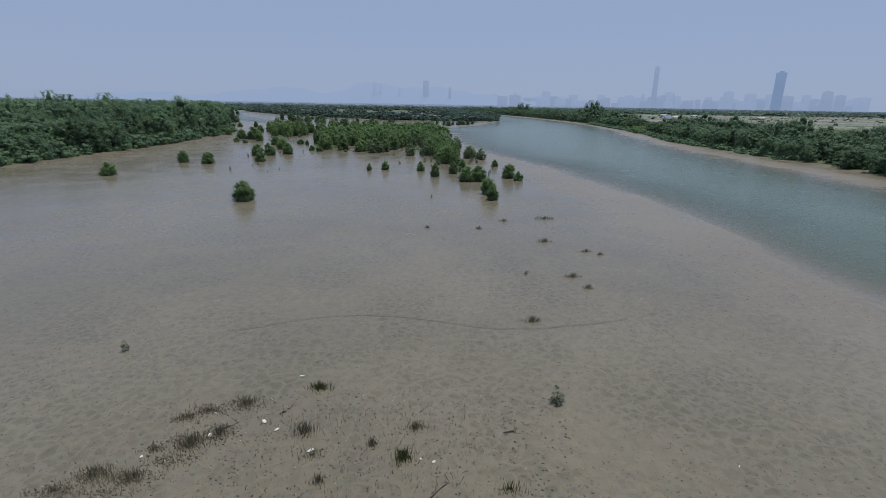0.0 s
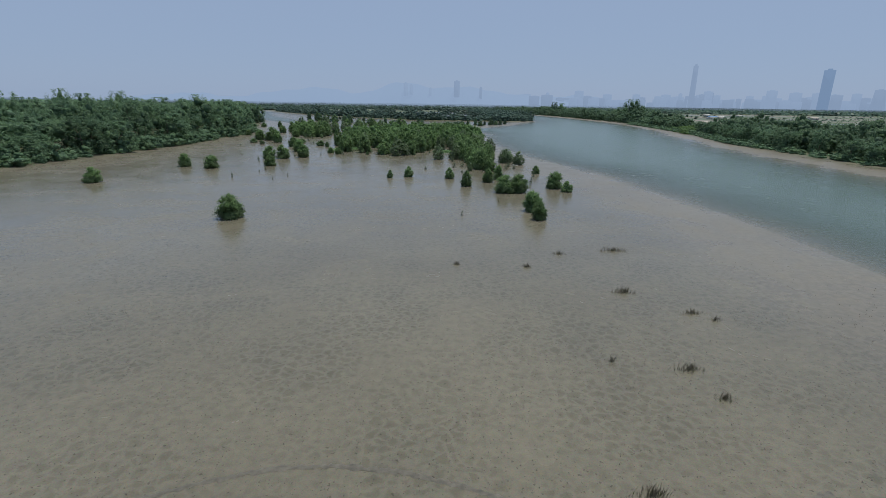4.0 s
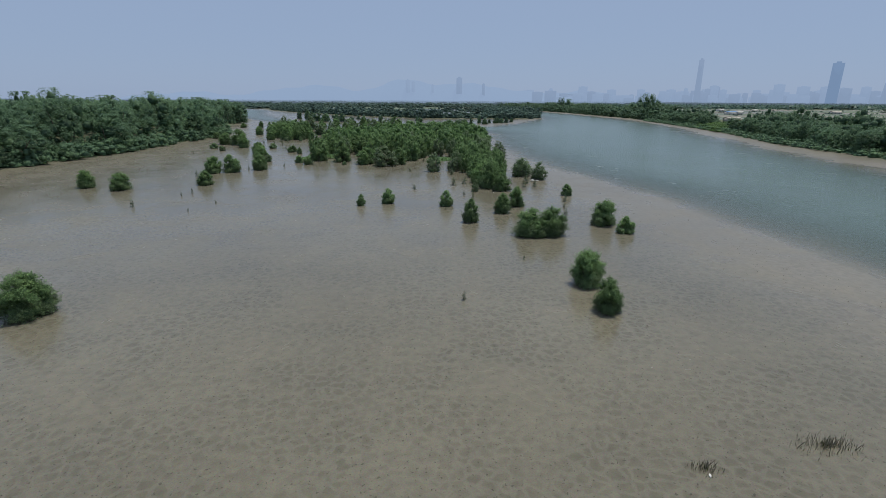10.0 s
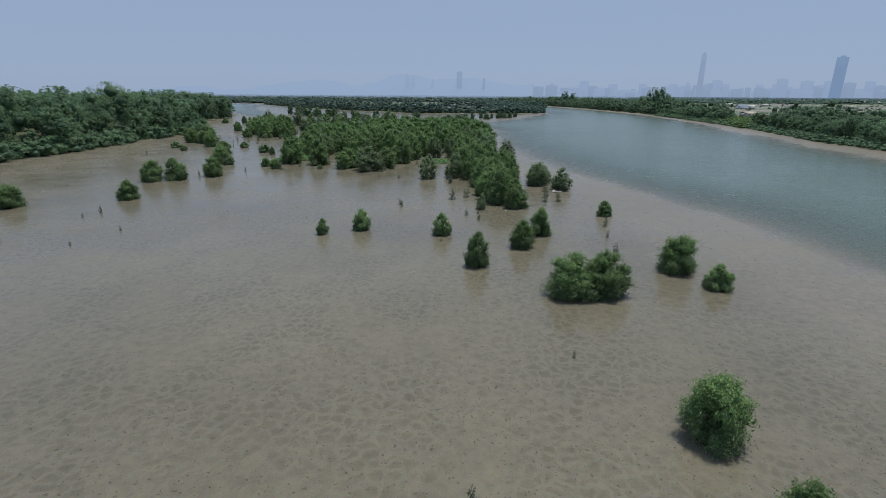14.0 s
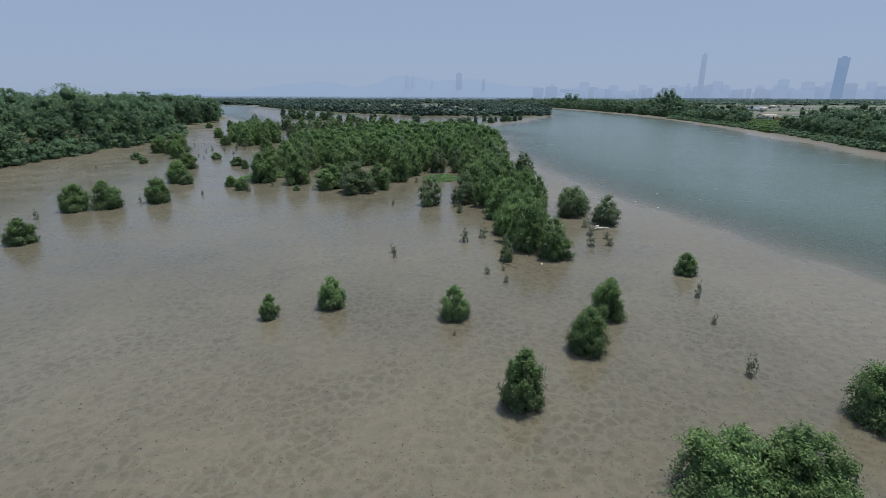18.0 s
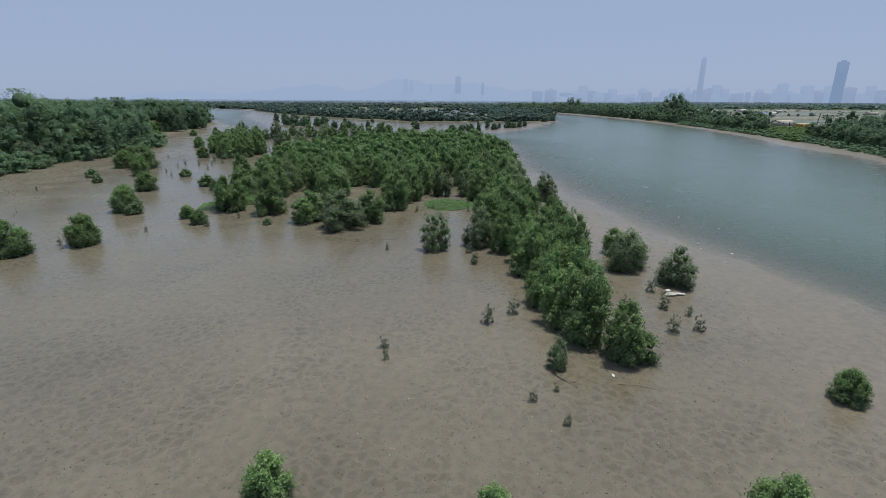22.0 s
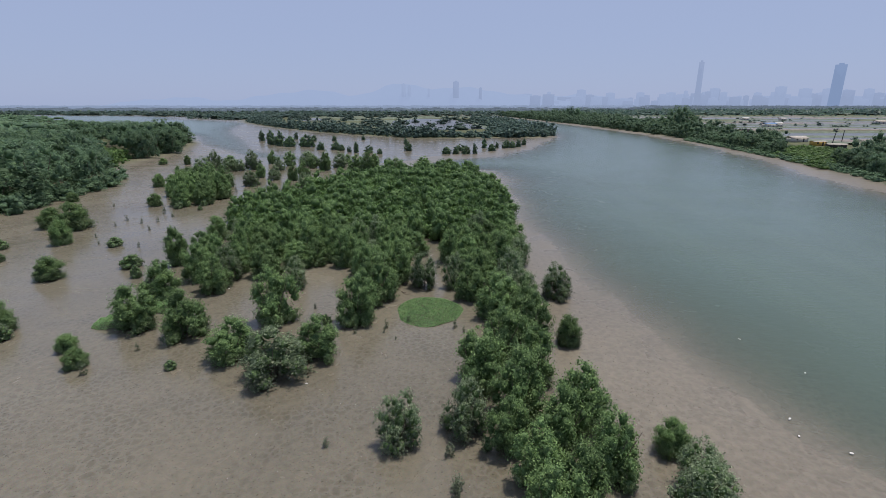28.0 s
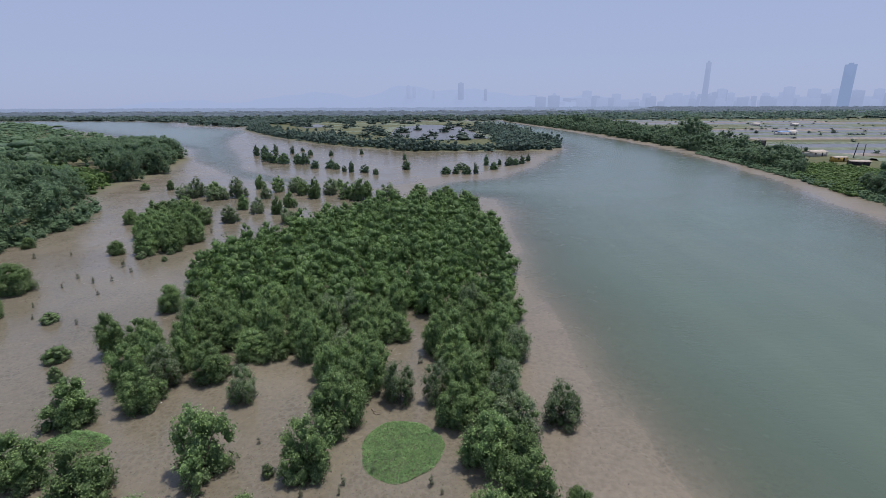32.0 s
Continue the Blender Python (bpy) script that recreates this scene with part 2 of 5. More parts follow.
LEAF_FAR = leaf_material("far_leaves_haze_tint", (0.088, 0.138, 0.115), (0.105, 0.162, 0.133), (0.122, 0.184, 0.148), patch=0.05, vary=((0.82, 0.88, 0.9), (1.18, 1.13, 1.0)), through_light=0.5)
LEAF_SHRUB = leaf_material("shrub_leaves", (0.070, 0.120, 0.040), (0.105, 0.180, 0.056), (0.150, 0.240, 0.080), patch=0.3)
LEAF_MAT = leaf_material("creeper_leaves", (0.110, 0.205, 0.075), (0.175, 0.305, 0.118), (0.240, 0.390, 0.170), patch=1.5, through_light=0.15)
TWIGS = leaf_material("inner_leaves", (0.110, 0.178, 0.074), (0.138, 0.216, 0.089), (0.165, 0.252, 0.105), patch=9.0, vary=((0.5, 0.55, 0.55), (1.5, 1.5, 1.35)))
# the inner masses of bank and far woods carry the same haze tint
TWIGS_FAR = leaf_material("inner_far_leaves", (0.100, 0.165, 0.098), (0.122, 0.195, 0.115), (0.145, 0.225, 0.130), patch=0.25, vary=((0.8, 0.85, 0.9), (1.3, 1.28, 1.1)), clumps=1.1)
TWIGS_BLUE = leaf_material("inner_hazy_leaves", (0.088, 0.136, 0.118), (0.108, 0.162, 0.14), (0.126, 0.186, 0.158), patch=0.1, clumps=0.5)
BARK = plain("mangrove_bark", (0.13, 0.105, 0.08), 0.85, 0.35, 4.0)
STALK = plain("dry_stalks", (0.22, 0.19, 0.125), 0.9, 0.3, 6.0)


# ---- mesh helpers ----
def fast_mesh(name, verts, quads, mat, smooth=False, tris=None, inner=None, first_inner=(0, 0)):
    """A mesh from arrays of corners and of four-cornered (and, if given, three-cornered) faces."""
    verts = np.asarray(verts, np.float32).reshape(-1, 3)
    quads = np.asarray(quads, np.int32).reshape(-1, 4)
    tris = np.zeros((0, 3), np.int32) if tris is None else np.asarray(tris, np.int32).reshape(-1, 3)
    me = bpy.data.meshes.new(name)
    me.vertices.add(len(verts))
    me.vertices.foreach_set("co", verts.ravel())
    loops = np.concatenate([quads.ravel(), tris.ravel()])
    me.loops.add(len(loops))
    me.loops.foreach_set("vertex_index", loops)
    starts = np.concatenate([np.arange(len(quads)) * 4, len(quads) * 4 + np.arange(len(tris)) * 3])
    me.polygons.add(len(starts))
    me.polygons.foreach_set("loop_start", starts.astype(np.int32))
    me.update(calc_edges=True)
    me.validate()
    if smooth:
        me.polygons.foreach_set("use_smooth", np.ones(len(me.polygons), bool))
    me.materials.append(mat)
    if inner:
        me.materials.append(inner)
        slot = np.concatenate([np.arange(len(quads)) >= first_inner[0], np.arange(len(tris)) >= first_inner[1]])
        me.polygons.foreach_set("material_index", slot.astype(np.int32))
    return me


def part(name, mesh, parent, label=""):
    ob = new(name, mesh)
    ob.parent = parent
    return tagged(ob, label)


def thing(name, at, label, category, group="", turn=0.0, scale=(1, 1, 1)):
    e = new(name)
    e.empty_display_size = 0.3
    e.matrix_basis = pose(*at, 0, 0, turn) @ Matrix.Diagonal((*scale, 1))
    return tagged(e, label, category, group)


def tube(points, radii, sides=6):
    """Corners and faces of a tapered round stem through points."""
    pts = [Vector(p) for p in points]
    vs, qs = [], []
    for i, p in enumerate(pts):
        d = (pts[min(i + 1, len(pts) - 1)] - pts[max(i - 1, 0)]).normalized()
        a = d.orthogonal().normalized()
        b = d.cross(a)
        for k in range(sides):
            w = 2 * math.pi * k / sides
            vs.append(p + (a * math.cos(w) + b * math.sin(w)) * radii[i])
    for i in range(len(pts) - 1):
        for k in range(sides):
            j = (k + 1) % sides
            qs.append((i * sides + k, i * sides + j, (i + 1) * sides + j, (i + 1) * sides + k))
    return [tuple(v) for v in vs], qs


def merge(pieces):
    vs, qs = [], []
    for v, q in pieces:
        qs += [tuple(i + len(vs) for i in f) for f in q]
        vs += list(v)
    return vs, qs


def leaf_cloud(rng, centres, normals, size, spread=0.55):
    """One small folded leaf spray at each place, facing roughly outwards."""
    n = len(centres)
    nrm = normals + rng.normal(0, spread, (n, 3))
    nrm /= np.linalg.norm(nrm, axis=1, keepdims=True) + 1e-9
    a = np.cross(nrm, rng.normal(0, 1, (n, 3)))
    a /= np.linalg.norm(a, axis=1, keepdims=True) + 1e-9
    b = np.cross(nrm, a)
    s = (size * rng.uniform(0.6, 1.35, (n, 1)))
    tip, side = a * s, b * s * 0.52
    v = np.stack([centres - tip, centres + side - nrm * s * 0.18, centres + tip, centres - side - nrm * s * 0.18], 1)
    return v.reshape(-1, 3), np.arange(4 * n).reshape(n, 4)


# sorts of crown: leafy lumps, their radii, height of the widest part, width at the foot, roundness of the top
SHAPES = {"bush": (64, (0.14, 0.22), 0.4, 0.82, 0.62), "cone": (60, (0.13, 0.2), 0.32, 0.8, 0.68), "open": (20, (0.09, 0.16), 0.5, 0.6, 0.5),
          "tree": (56, (0.11, 0.19), 0.42, 0.74, 0.58), "round": (44, (0.07, 0.19), 0.5, 0.78, 0.5)}


FULL = ("bush", "cone", "tree")


def half_width(kind, z):
    """How far a leafy mass 1 wide and 1 high reaches sideways at the height z."""
    _, _, widest, foot, dome = SHAPES[kind]
    up = min(1, max(0, (z - widest) / (1 - widest)))
    return 0.5 * (max(0, 1 - up ** (1.5 if kind == "cone" else 1.8)) ** dome if z > widest else foot + (1 - foot) * z / widest)


def lumps_of(rng, kind, share=1.0):
    """The leafy lumps that make up a crown about 1 wide and 1 high, in a few uneven masses: centre and radius, the first one its heart."""
    count, (r0, r1), _, _, _ = SHAPES[kind]
    count = max(4, int(count * share))
    big = min(1.5, share ** -0.45)
    masses = [(rng.uniform(-0.07, 0.07), rng.uniform(-0.07, 0.07), {"cone": 0.95, "bush": 0.95}.get(kind, 0.7), 0.84 if kind == "round" else 1.0)]
    turn = rng.uniform(0, 6.28)
    for k in range(4):
        w, d = turn + k * 6.283 / 4 + rng.uniform(-0.5, 0.5), rng.uniform(0.17, 0.3) * {"bush": 0.6, "cone": 0.62}.get(kind, 1.0)
        masses.append((d * math.cos(w), d * math.sin(w), rng.uniform(*((0.48, 0.66) if kind in ("round", "bush") else (0.36, 0.58))), rng.uniform(*((0.6, 0.86) if kind == "round" else (0.5, 0.9))) * (0.6 if kind == "cone" else 1.0)))
    size = np.array([m[2] * m[3] for m in masses])
    out = [(0, 0, 0.38, 0.24)]
    shares = [max(1, round(count * v)) for v in size / size.sum()]
    for (x, y, wide, tall), z in [(m, 0.04 + 0.9 * ((k + rng.uniform(0, 1)) / n) ** 1.15) for m, n in zip(masses, shares) for k in range(n)]:
        r = rng.uniform(r0, r1) * big * (1.05 if kind == "round" else 1.12 - 0.4 * z) * (0.55 + 0.5 * wide)
        w = rng.uniform(0, 6.28)
        d = max(0.0, half_width(kind, z) * wide * (rng.uniform(0.9, 1.03) if kind in FULL else rng.uniform(0.85, 1.08)) - r * (0.97 if kind in FULL else 0.85))
        out.append((x + d * math.cos(w), y + d * math.sin(w), max(r * 0.6, min(z * tall - r * 0.4, tall - r * 1.05 if kind in FULL else 1.0)), r))
    # leading shoots that break the outline of the tops
    for x, y, wide, tall in [] if kind == "round" else masses[: max(1, round(5 * min(1, 1.5 * share)))]:
        for k in range(2):
            r = rng.uniform(0.045, 0.085) * big
            out.append((x + rng.normal(0, 0.07) * wide, y + rng.normal(0, 0.07) * wide, tall * (rng.uniform(0.72, 0.88) if kind == "round" else rng.uniform(0.78, 0.96)) - r * 0.6, r))
    return np.array(out)


def ball(seg=7, rings=4):
    """A small ball: corners, four-cornered and three-cornered faces."""
    v = [(0, 0, -1)]
    for r in range(1, rings):
        a = math.pi * r / rings
        v += [(math.sin(a) * math.cos(2 * math.pi * k / seg), math.sin(a) * math.sin(2 * math.pi * k / seg), -math.cos(a)) for k in range(seg)]
    v.append((0, 0, 1))
    q = [(1 + r * seg + k, 1 + r * seg + (k + 1) % seg, 1 + (r + 1) * seg + (k + 1) % seg, 1 + (r + 1) * seg + k) for r in range(rings - 2) for k in range(seg)]
    top, last = len(v) - 1, 1 + (rings - 2) * seg
    t = [(0, 1 + (k + 1) % seg, 1 + k) for k in range(seg)] + [(top, last + k, last + (k + 1) % seg) for k in range(seg)]
    return np.array(v), np.array(q), np.array(t)


BALL, BALL_FAR = ball(7, 5), ball(5, 4)


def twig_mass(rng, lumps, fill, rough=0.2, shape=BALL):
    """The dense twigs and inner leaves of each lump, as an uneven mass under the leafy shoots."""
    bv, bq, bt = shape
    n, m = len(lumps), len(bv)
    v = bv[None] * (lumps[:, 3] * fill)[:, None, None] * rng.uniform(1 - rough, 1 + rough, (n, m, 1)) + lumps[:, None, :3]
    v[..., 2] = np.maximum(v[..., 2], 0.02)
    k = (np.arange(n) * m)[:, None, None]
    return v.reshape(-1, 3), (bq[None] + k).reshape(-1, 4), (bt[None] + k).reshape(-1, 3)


def crown_points(rng, kind, count, share=1.0, shoots=40, cut=0.0):
    """Leaf places in tufts that cover the lumps: places, outward directions, lumps."""
    lumps = lumps_of(rng, kind, share)
    lumps = lumps[lumps[:, 2] > cut - 0.1]
    tries = int(count * 2.6)
    area = lumps[:, 3] ** 2
    pick = rng.choice(len(lumps), tries, p=area / area.sum())
    c, r = lumps[pick, :3], lumps[pick, 3]
    out = np.concatenate([lumps[:, :2] * 1.6, (lumps[:, 2:3] - 0.35) * 0.9], 1)
    tuft = rng.normal(0, 1, (len(lumps), shoots, 3)) + out[:, None] * 1.5 + np.array([0, 0, 0.45])
    tuft /= np.linalg.norm(tuft, axis=2, keepdims=True)
    reach = rng.uniform(0.85, 1.1, (len(lumps), shoots)) + {"round": 0.22, "cone": 0.6, "bush": 0.7, "tree": 0.75}.get(kind, 0.95) * rng.random((len(lumps), shoots)) ** 3
    s = rng.integers(0, shoots, tries)
    d = tuft[pick, s] + rng.normal(0, 0.13, (tries, 3))
    d /= np.linalg.norm(d, axis=1, keepdims=True)
    p = c + d * (r * reach[pick, s] * rng.uniform(0.6, 1.05, tries))[:, None]
    hidden = p[:, 2] < max(0.012, cut)
    for k, (x, y, z, far) in enumerate(lumps):
        hidden |= (np.linalg.norm(p - np.array([x, y, z]), axis=1) < far * 0.72) & (pick != k)
    p, d = p[~hidden][:count], d[~hidden][:count]
    if kind == "round":
        kept = p[:, 2] < np.percentile(p[:, 2], 97)
        p, d = p[kept], d[kept]
    nrm = d * 0.7 + np.array([0, 0, 0.45])
    size = np.array([*(2 * np.percentile(np.abs(p[:, :2]), 98.5, axis=0)), np.percentile(p[:, 2], 99.6)])
    return p / size, nrm, lumps / np.array([*size, size[:2].mean()])


def crown_mesh(seed, kind, width, height, count, leaf, mat, fill):
    rng = np.random.default_rng(seed)
    p, nrm, lumps = crown_points(rng, kind, count)
    k = np.array([width, width, height])
    v, q = leaf_cloud(rng, p * k, nrm, leaf, 0.5)
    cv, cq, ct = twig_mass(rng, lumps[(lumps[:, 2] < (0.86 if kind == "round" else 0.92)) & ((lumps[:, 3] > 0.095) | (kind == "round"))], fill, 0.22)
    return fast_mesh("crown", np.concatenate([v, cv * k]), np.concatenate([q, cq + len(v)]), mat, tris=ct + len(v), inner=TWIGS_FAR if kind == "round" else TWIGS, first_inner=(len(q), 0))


def trunk_mesh(seed, width, height, stems, thick):
    rng = random.Random(seed)
    pieces = []
    for k in range(stems):
        w = 2 * math.pi * (k + rng.uniform(-0.3, 0.3)) / stems
        r = 0.06 * width
        x, y = r * math.cos(w), r * math.sin(w)
        reach = width * rng.uniform(0.15, 0.32)
        pts = [(x, y, -0.06), (x * 1.3, y * 1.3, height * 0.18),
               (x + reach * 0.5 * math.cos(w), y + reach * 0.5 * math.sin(w), height * 0.42),
               (x + reach * math.cos(w + 0.2), y + reach * math.sin(w + 0.2), height * rng.uniform(0.62, 0.8))]
        pieces.append(tube(pts, [thick, thick * 0.8, thick * 0.55, thick * 0.2], 5))
        for j in range(2):
            u = w + rng.uniform(-1.1, 1.1)
            start = Vector(pts[1]).lerp(Vector(pts[2]), rng.random())
            end = start + Vector((math.cos(u), math.sin(u), rng.uniform(0.5, 1.0))) * width * 0.2
            pieces.append(tube([start, start.lerp(end, 0.5) + Vector((0, 0, 0.05)), end], [thick * 0.45, thick * 0.3, thick * 0.12], 4))
    for k in range(stems + 3):
        w = rng.uniform(0, 2 * math.pi)
        far = width * rng.uniform(0.1, 0.2)
        pieces.append(tube([(0.05 * math.cos(w), 0.05 * math.sin(w), height * 0.13), (far * 0.7 * math.cos(w), far * 0.7 * math.sin(w), height * 0.08),
                            (far * math.cos(w), far * math.sin(w), -0.05)], [thick * 0.35, thick * 0.3, thick * 0.22], 4))
    v, q = merge(pieces)
    return fast_mesh("trunk", v, q, BARK, True)


# ---- plan of land and water ----
RIVER = [(52, -400), (43, 0), (41, 40), (42, 66), (39.5, 100), (33.5, 135), (27, 158), (22.5, 180), (20, 205), (19.3, 228), (20.5, 263), (22, 284), (18, 300), (2, 309),
         (-6, 320), (8, 340), (28, 349), (48, 387), (70, 445), (84, 480), (88, 520), (90, 600), (89, 700), (80, 820), (60, 985), (46, 1080), (102, 1080),
         (113, 985), (131, 820), (143, 700), (148, 620), (152, 560), (153, 500), (152, 450), (147, 400), (140, 360), (137, 335), (124, 290), (110, 215), (104, 179), (100, 120), (100, 0), (120, -400)]
CREEK = [(-64, 335), (-48, 344), (-68, 355), (-88, 376), (-104, 408), (-120, 442), (-138, 480), (-163, 531), (-195, 610), (-235, 745), (-335, 848), (-394, 880), (-486, 1045),
         (-640, 1120), (-900, 1150), (-900, 1020), (-640, 930), (-480, 785), (-330, 645), (-242, 556), (-205, 524), (-172, 488), (-148, 440), (-134, 416), (-112, 386), (-94, 361), (-77, 345)]
LEFT_WOOD = [(-106, 20), (-99, 90), (-95.5, 130), (-91.5, 180), (-91.5, 225), (-94, 262), (-101, 284), (-118, 305), (-124, 360), (-141, 422), (-178, 482),
             (-246, 547), (-334, 636), (-485, 772), (-645, 915), (-1100, 990), (-1100, 20)]
RIGHT_WOOD = [(122, 0), (119, 120), (122, 190), (126, 225), (144, 296), (151, 345), (158, 400), (163, 450), (164, 500), (163, 560), (159, 620), (154, 700), (142, 820), (124, 985),
              (112, 1085), (236, 1085), (232, 800), (216, 620), (206, 500), (205, 420), (204, 350), (198, 290), (192, 220), (188, 120), (190, 0)]
ISLAND = [(-375, 1100), (-240, 760), (-180, 655), (-98, 539), (-56, 500), (-20, 468), (9, 466), (39, 472), (74, 474), (87, 500), (85, 540), (86, 700), (77, 820), (57, 985), (42, 1100)]


def inside(poly, x, y):
    r = np.zeros(x.shape, bool)
    for (x0, y0), (x1, y1) in zip(poly, poly[1:] + poly[:1]):
        if y0 != y1:
            r ^= ((y0 > y) != (y1 > y)) & (x < (x1 - x0) * (y - y0) / (y1 - y0) + x0)
    return r


def depth_in(poly, x, y):
    """Distance to the border of an area, positive inside."""
    d = np.full(x.shape, 1e9)
    for (x0, y0), (x1, y1) in zip(poly, poly[1:] + poly[:1]):
        ex, ey = x1 - x0, y1 - y0
        k = np.clip(((x - x0) * ex + (y - y0) * ey) / (ex * ex + ey * ey), 0, 1)
        d = np.minimum(d, np.hypot(x - x0 - k * ex, y - y0 - k * ey))
    return np.where(inside(poly, x, y), d, -d)


def wobble(x, y, s):
    return np.sin(x * s + 1.3 * np.sin(y * s * 0.7)) * np.sin(y * s * 1.1 + 1.7 * np.sin(x * s * 0.6 + 2))


def steps(lo, hi, fine_lo, fine_hi, step, growth):
    mid = list(np.arange(fine_lo, fine_hi + 0.01, step))
    s, v, up = step, fine_hi, []
    while v < hi:
        s *= growth
        v += s
        up.append(min(v, hi))
    s, v, down = step, fine_lo, []
    while v > lo:
        s *= growth
        v -= s
        down.append(max(v, lo))
    return np.array(down[::-1] + mid + up)


def grid(xs, ys):
    gx, gy = np.meshgrid(xs, ys)
    i = np.arange(gx.size).reshape(gx.shape)
    q = np.stack([i[:-1, :-1], i[:-1, 1:], i[1:, 1:], i[1:, :-1]], -1).reshape(-1, 4)
    return gx.ravel(), gy.ravel(), q


def land_height(x, y):
    w = wobble(x, y, 0.11) * 1.1 + wobble(x, y, 0.031) * 0.9
    water = np.maximum(depth_in(RIVER, x, y), depth_in(CREEK, x, y)) + w
    mud = 0.02 * wobble(x, y, 0.05) + 0.012 * wobble(x, y, 0.4)
    z = np.where(water > 0, -0.06 - np.clip(water * 0.032, 0, 2.5), mud + 0.02)
    bank = np.maximum.reduce([depth_in(LEFT_WOOD, x, y), depth_in(RIGHT_WOOD, x, y), depth_in(ISLAND, x, y)])
    bank = np.maximum(bank, np.where((x > 90) & (y < 5000), depth_in(RIGHT_LAND, x, y), -1e3))
    bank = np.maximum(bank, y - 1150 - 0.1 * np.abs(x))
    land = np.clip((bank + 4) / 8, 0, 1) * (water < -1)
    return z + land * 0.5, land, water


RIGHT_LAND = [(122, -400), (119, 120), (126, 225), (151, 345), (163, 450), (163, 560), (154, 700), (124, 985), (112, 1085), (112, 1500), (4000, 1500), (4000, -400)]


def ground_z(x, y):
    return float(land_height(np.array([float(x)]), np.array([float(y)]))[0][0])


xs = steps(-4600, 4600, -160, 260, 3.0, 1.09)
ys = steps(-600, 4700, -20, 560, 3.0, 1.07)
gx, gy, gq = grid(xs, ys)
gz, gl, gw = land_height(gx, gy)
ground_mesh = fast_mesh("ground", np.stack([gx, gy, gz], 1), gq, MUD, True)
ground_mesh.attributes.new("land", "FLOAT", "POINT").data.foreach_set("value", gl.astype(np.float32))
# the bared banks above the water's edge have begun to dry
up_bank = -depth_in(RIVER, gx, gy) + wobble(gx, gy, 0.09) * 1.5
drier = np.where(gx > 95, np.clip(up_bank / 3, 0, 1), np.clip((up_bank + 6) / 8, 0, 1)) * np.clip((16 - up_bank) / 7, 0, 1) * np.where(gx > 95, 0.4, 0.24) * (gy < 1000)
from_wood = -depth_in(LEFT_WOOD, gx, gy) + wobble(gx, gy, 0.07) * 4
drier += np.clip((30 - from_wood) / 14, 0, 1) * 0.15 * (gy > 120) * (gy < 420) * (drier < 0.01)
ground_mesh.attributes.new("drier", "FLOAT", "POINT").data.foreach_set("value", drier.astype(np.float32))
ground = tagged(new("ground", ground_mesh), "wet tan tidal mudflat with a thin film of water", "mudflat", kind="structure")

near_water = gw > -7
wet_quads = gq[near_water[gq].any(1)]
water_mesh = fast_mesh("water", np.stack([gx, gy, np.full(gx.shape, -0.05)], 1), wet_quads, WATER, True)
murk = 1 - np.exp(-np.clip(-0.05 - gz, 0, 9) / 0.3)
water_mesh.attributes.new("murk", "FLOAT", "POINT").data.foreach_set("value", murk.astype(np.float32))
water = tagged(new("water", water_mesh), "murky grey-green tidal river with small ripples", "river", kind="structure")


# ---- mangroves ----
KINDS = {}


def make_kind(key, name, kind, width, height, count, leaf, mat, label, category, group, stems=4, thick=0.07, seeds=3, fill=0.62):
    """Prototypes of one sort of tree; the first place they are asked for takes the prototype itself."""
    KINDS[key] = dict(name=name, width=width, height=height, label=label, category=category, group=group, used=0,
                      meshes=[(trunk_mesh(s + 7, width, height, stems, thick), crown_mesh(s * 13 + len(key), kind, width, height, count, leaf, mat, fill)) for s in range(seeds)])


PLANTED = random.Random(5)


def plant(key, x, y, width, height, label="", z=None):
    z = ground_z(x, y) if z is None else z
    k = KINDS[key]
    tm, cm = k["meshes"][k["used"] % len(k["meshes"])]
    k["used"] += 1
    s, h = width / k["width"], height / k["height"]
    e = thing(k["name"], (x, y, z), label or k["label"], k["category"], k["group"], PLANTED.uniform(0, 360), (s * PLANTED.uniform(0.94, 1.06), s, h))
    part("trunk", tm, e)
    part("crown", cm, e)
    return e


def stand(key, x, y, width, height):
    """A tree by the foot of its near side, as a surveyor would see it."""
    return plant(key, x, y + 0.2 * width, width * {"bush": 0.9, "cone": 0.98}.get(key, 0.96), height * (0.98 if key == "bush" else 1.03))


make_kind("bush", "mangrove_bush", "bush", 3.2, 3.0, 14000, 0.05, LEAF, "dense dark green mangrove bush standing in wet mud", "bush", "mangrove bushes on the mudflat", 6, 0.04, 4, 0.6)
make_kind("cone", "mangrove_bush", "cone", 2.3, 2.8, 8000, 0.05, LEAF, "pointed dark green mangrove bush standing in wet mud", "bush", "mangrove bushes on the mudflat", 5, 0.035, 3, 0.6)
make_kind("tree", "mangrove_tree", "tree", 4.4, 4.6, 5200, 0.09, LEAF, "leafy green mangrove tree of the island grove", "tree", "mangrove grove", 5, 0.07, 6, 0.62)
make_kind("grey", "grey_mangrove_tree", "tree", 4.0, 4.2, 5600, 0.078, LEAF_GREY, "grey-green open mangrove tree with bare lower stems", "tree", "mangrove grove", 7, 0.05, 4, 0.5)
make_kind("sapling", "mangrove_sapling", "open", 0.8, 1.3, 260, 0.07, LEAF_GREY, "thin mangrove sapling rooted in mud", "sapling", "saplings on the mudflat", 2, 0.016, 3, 0.2)
make_kind("bank", "bank_tree", "round", 8.0, 11.0, 3800, 0.2, LEAF_BANK, "tall broad green tree at the edge of the bank forest", "tree", "bank forest edge", 3, 0.16, 5, 0.5)
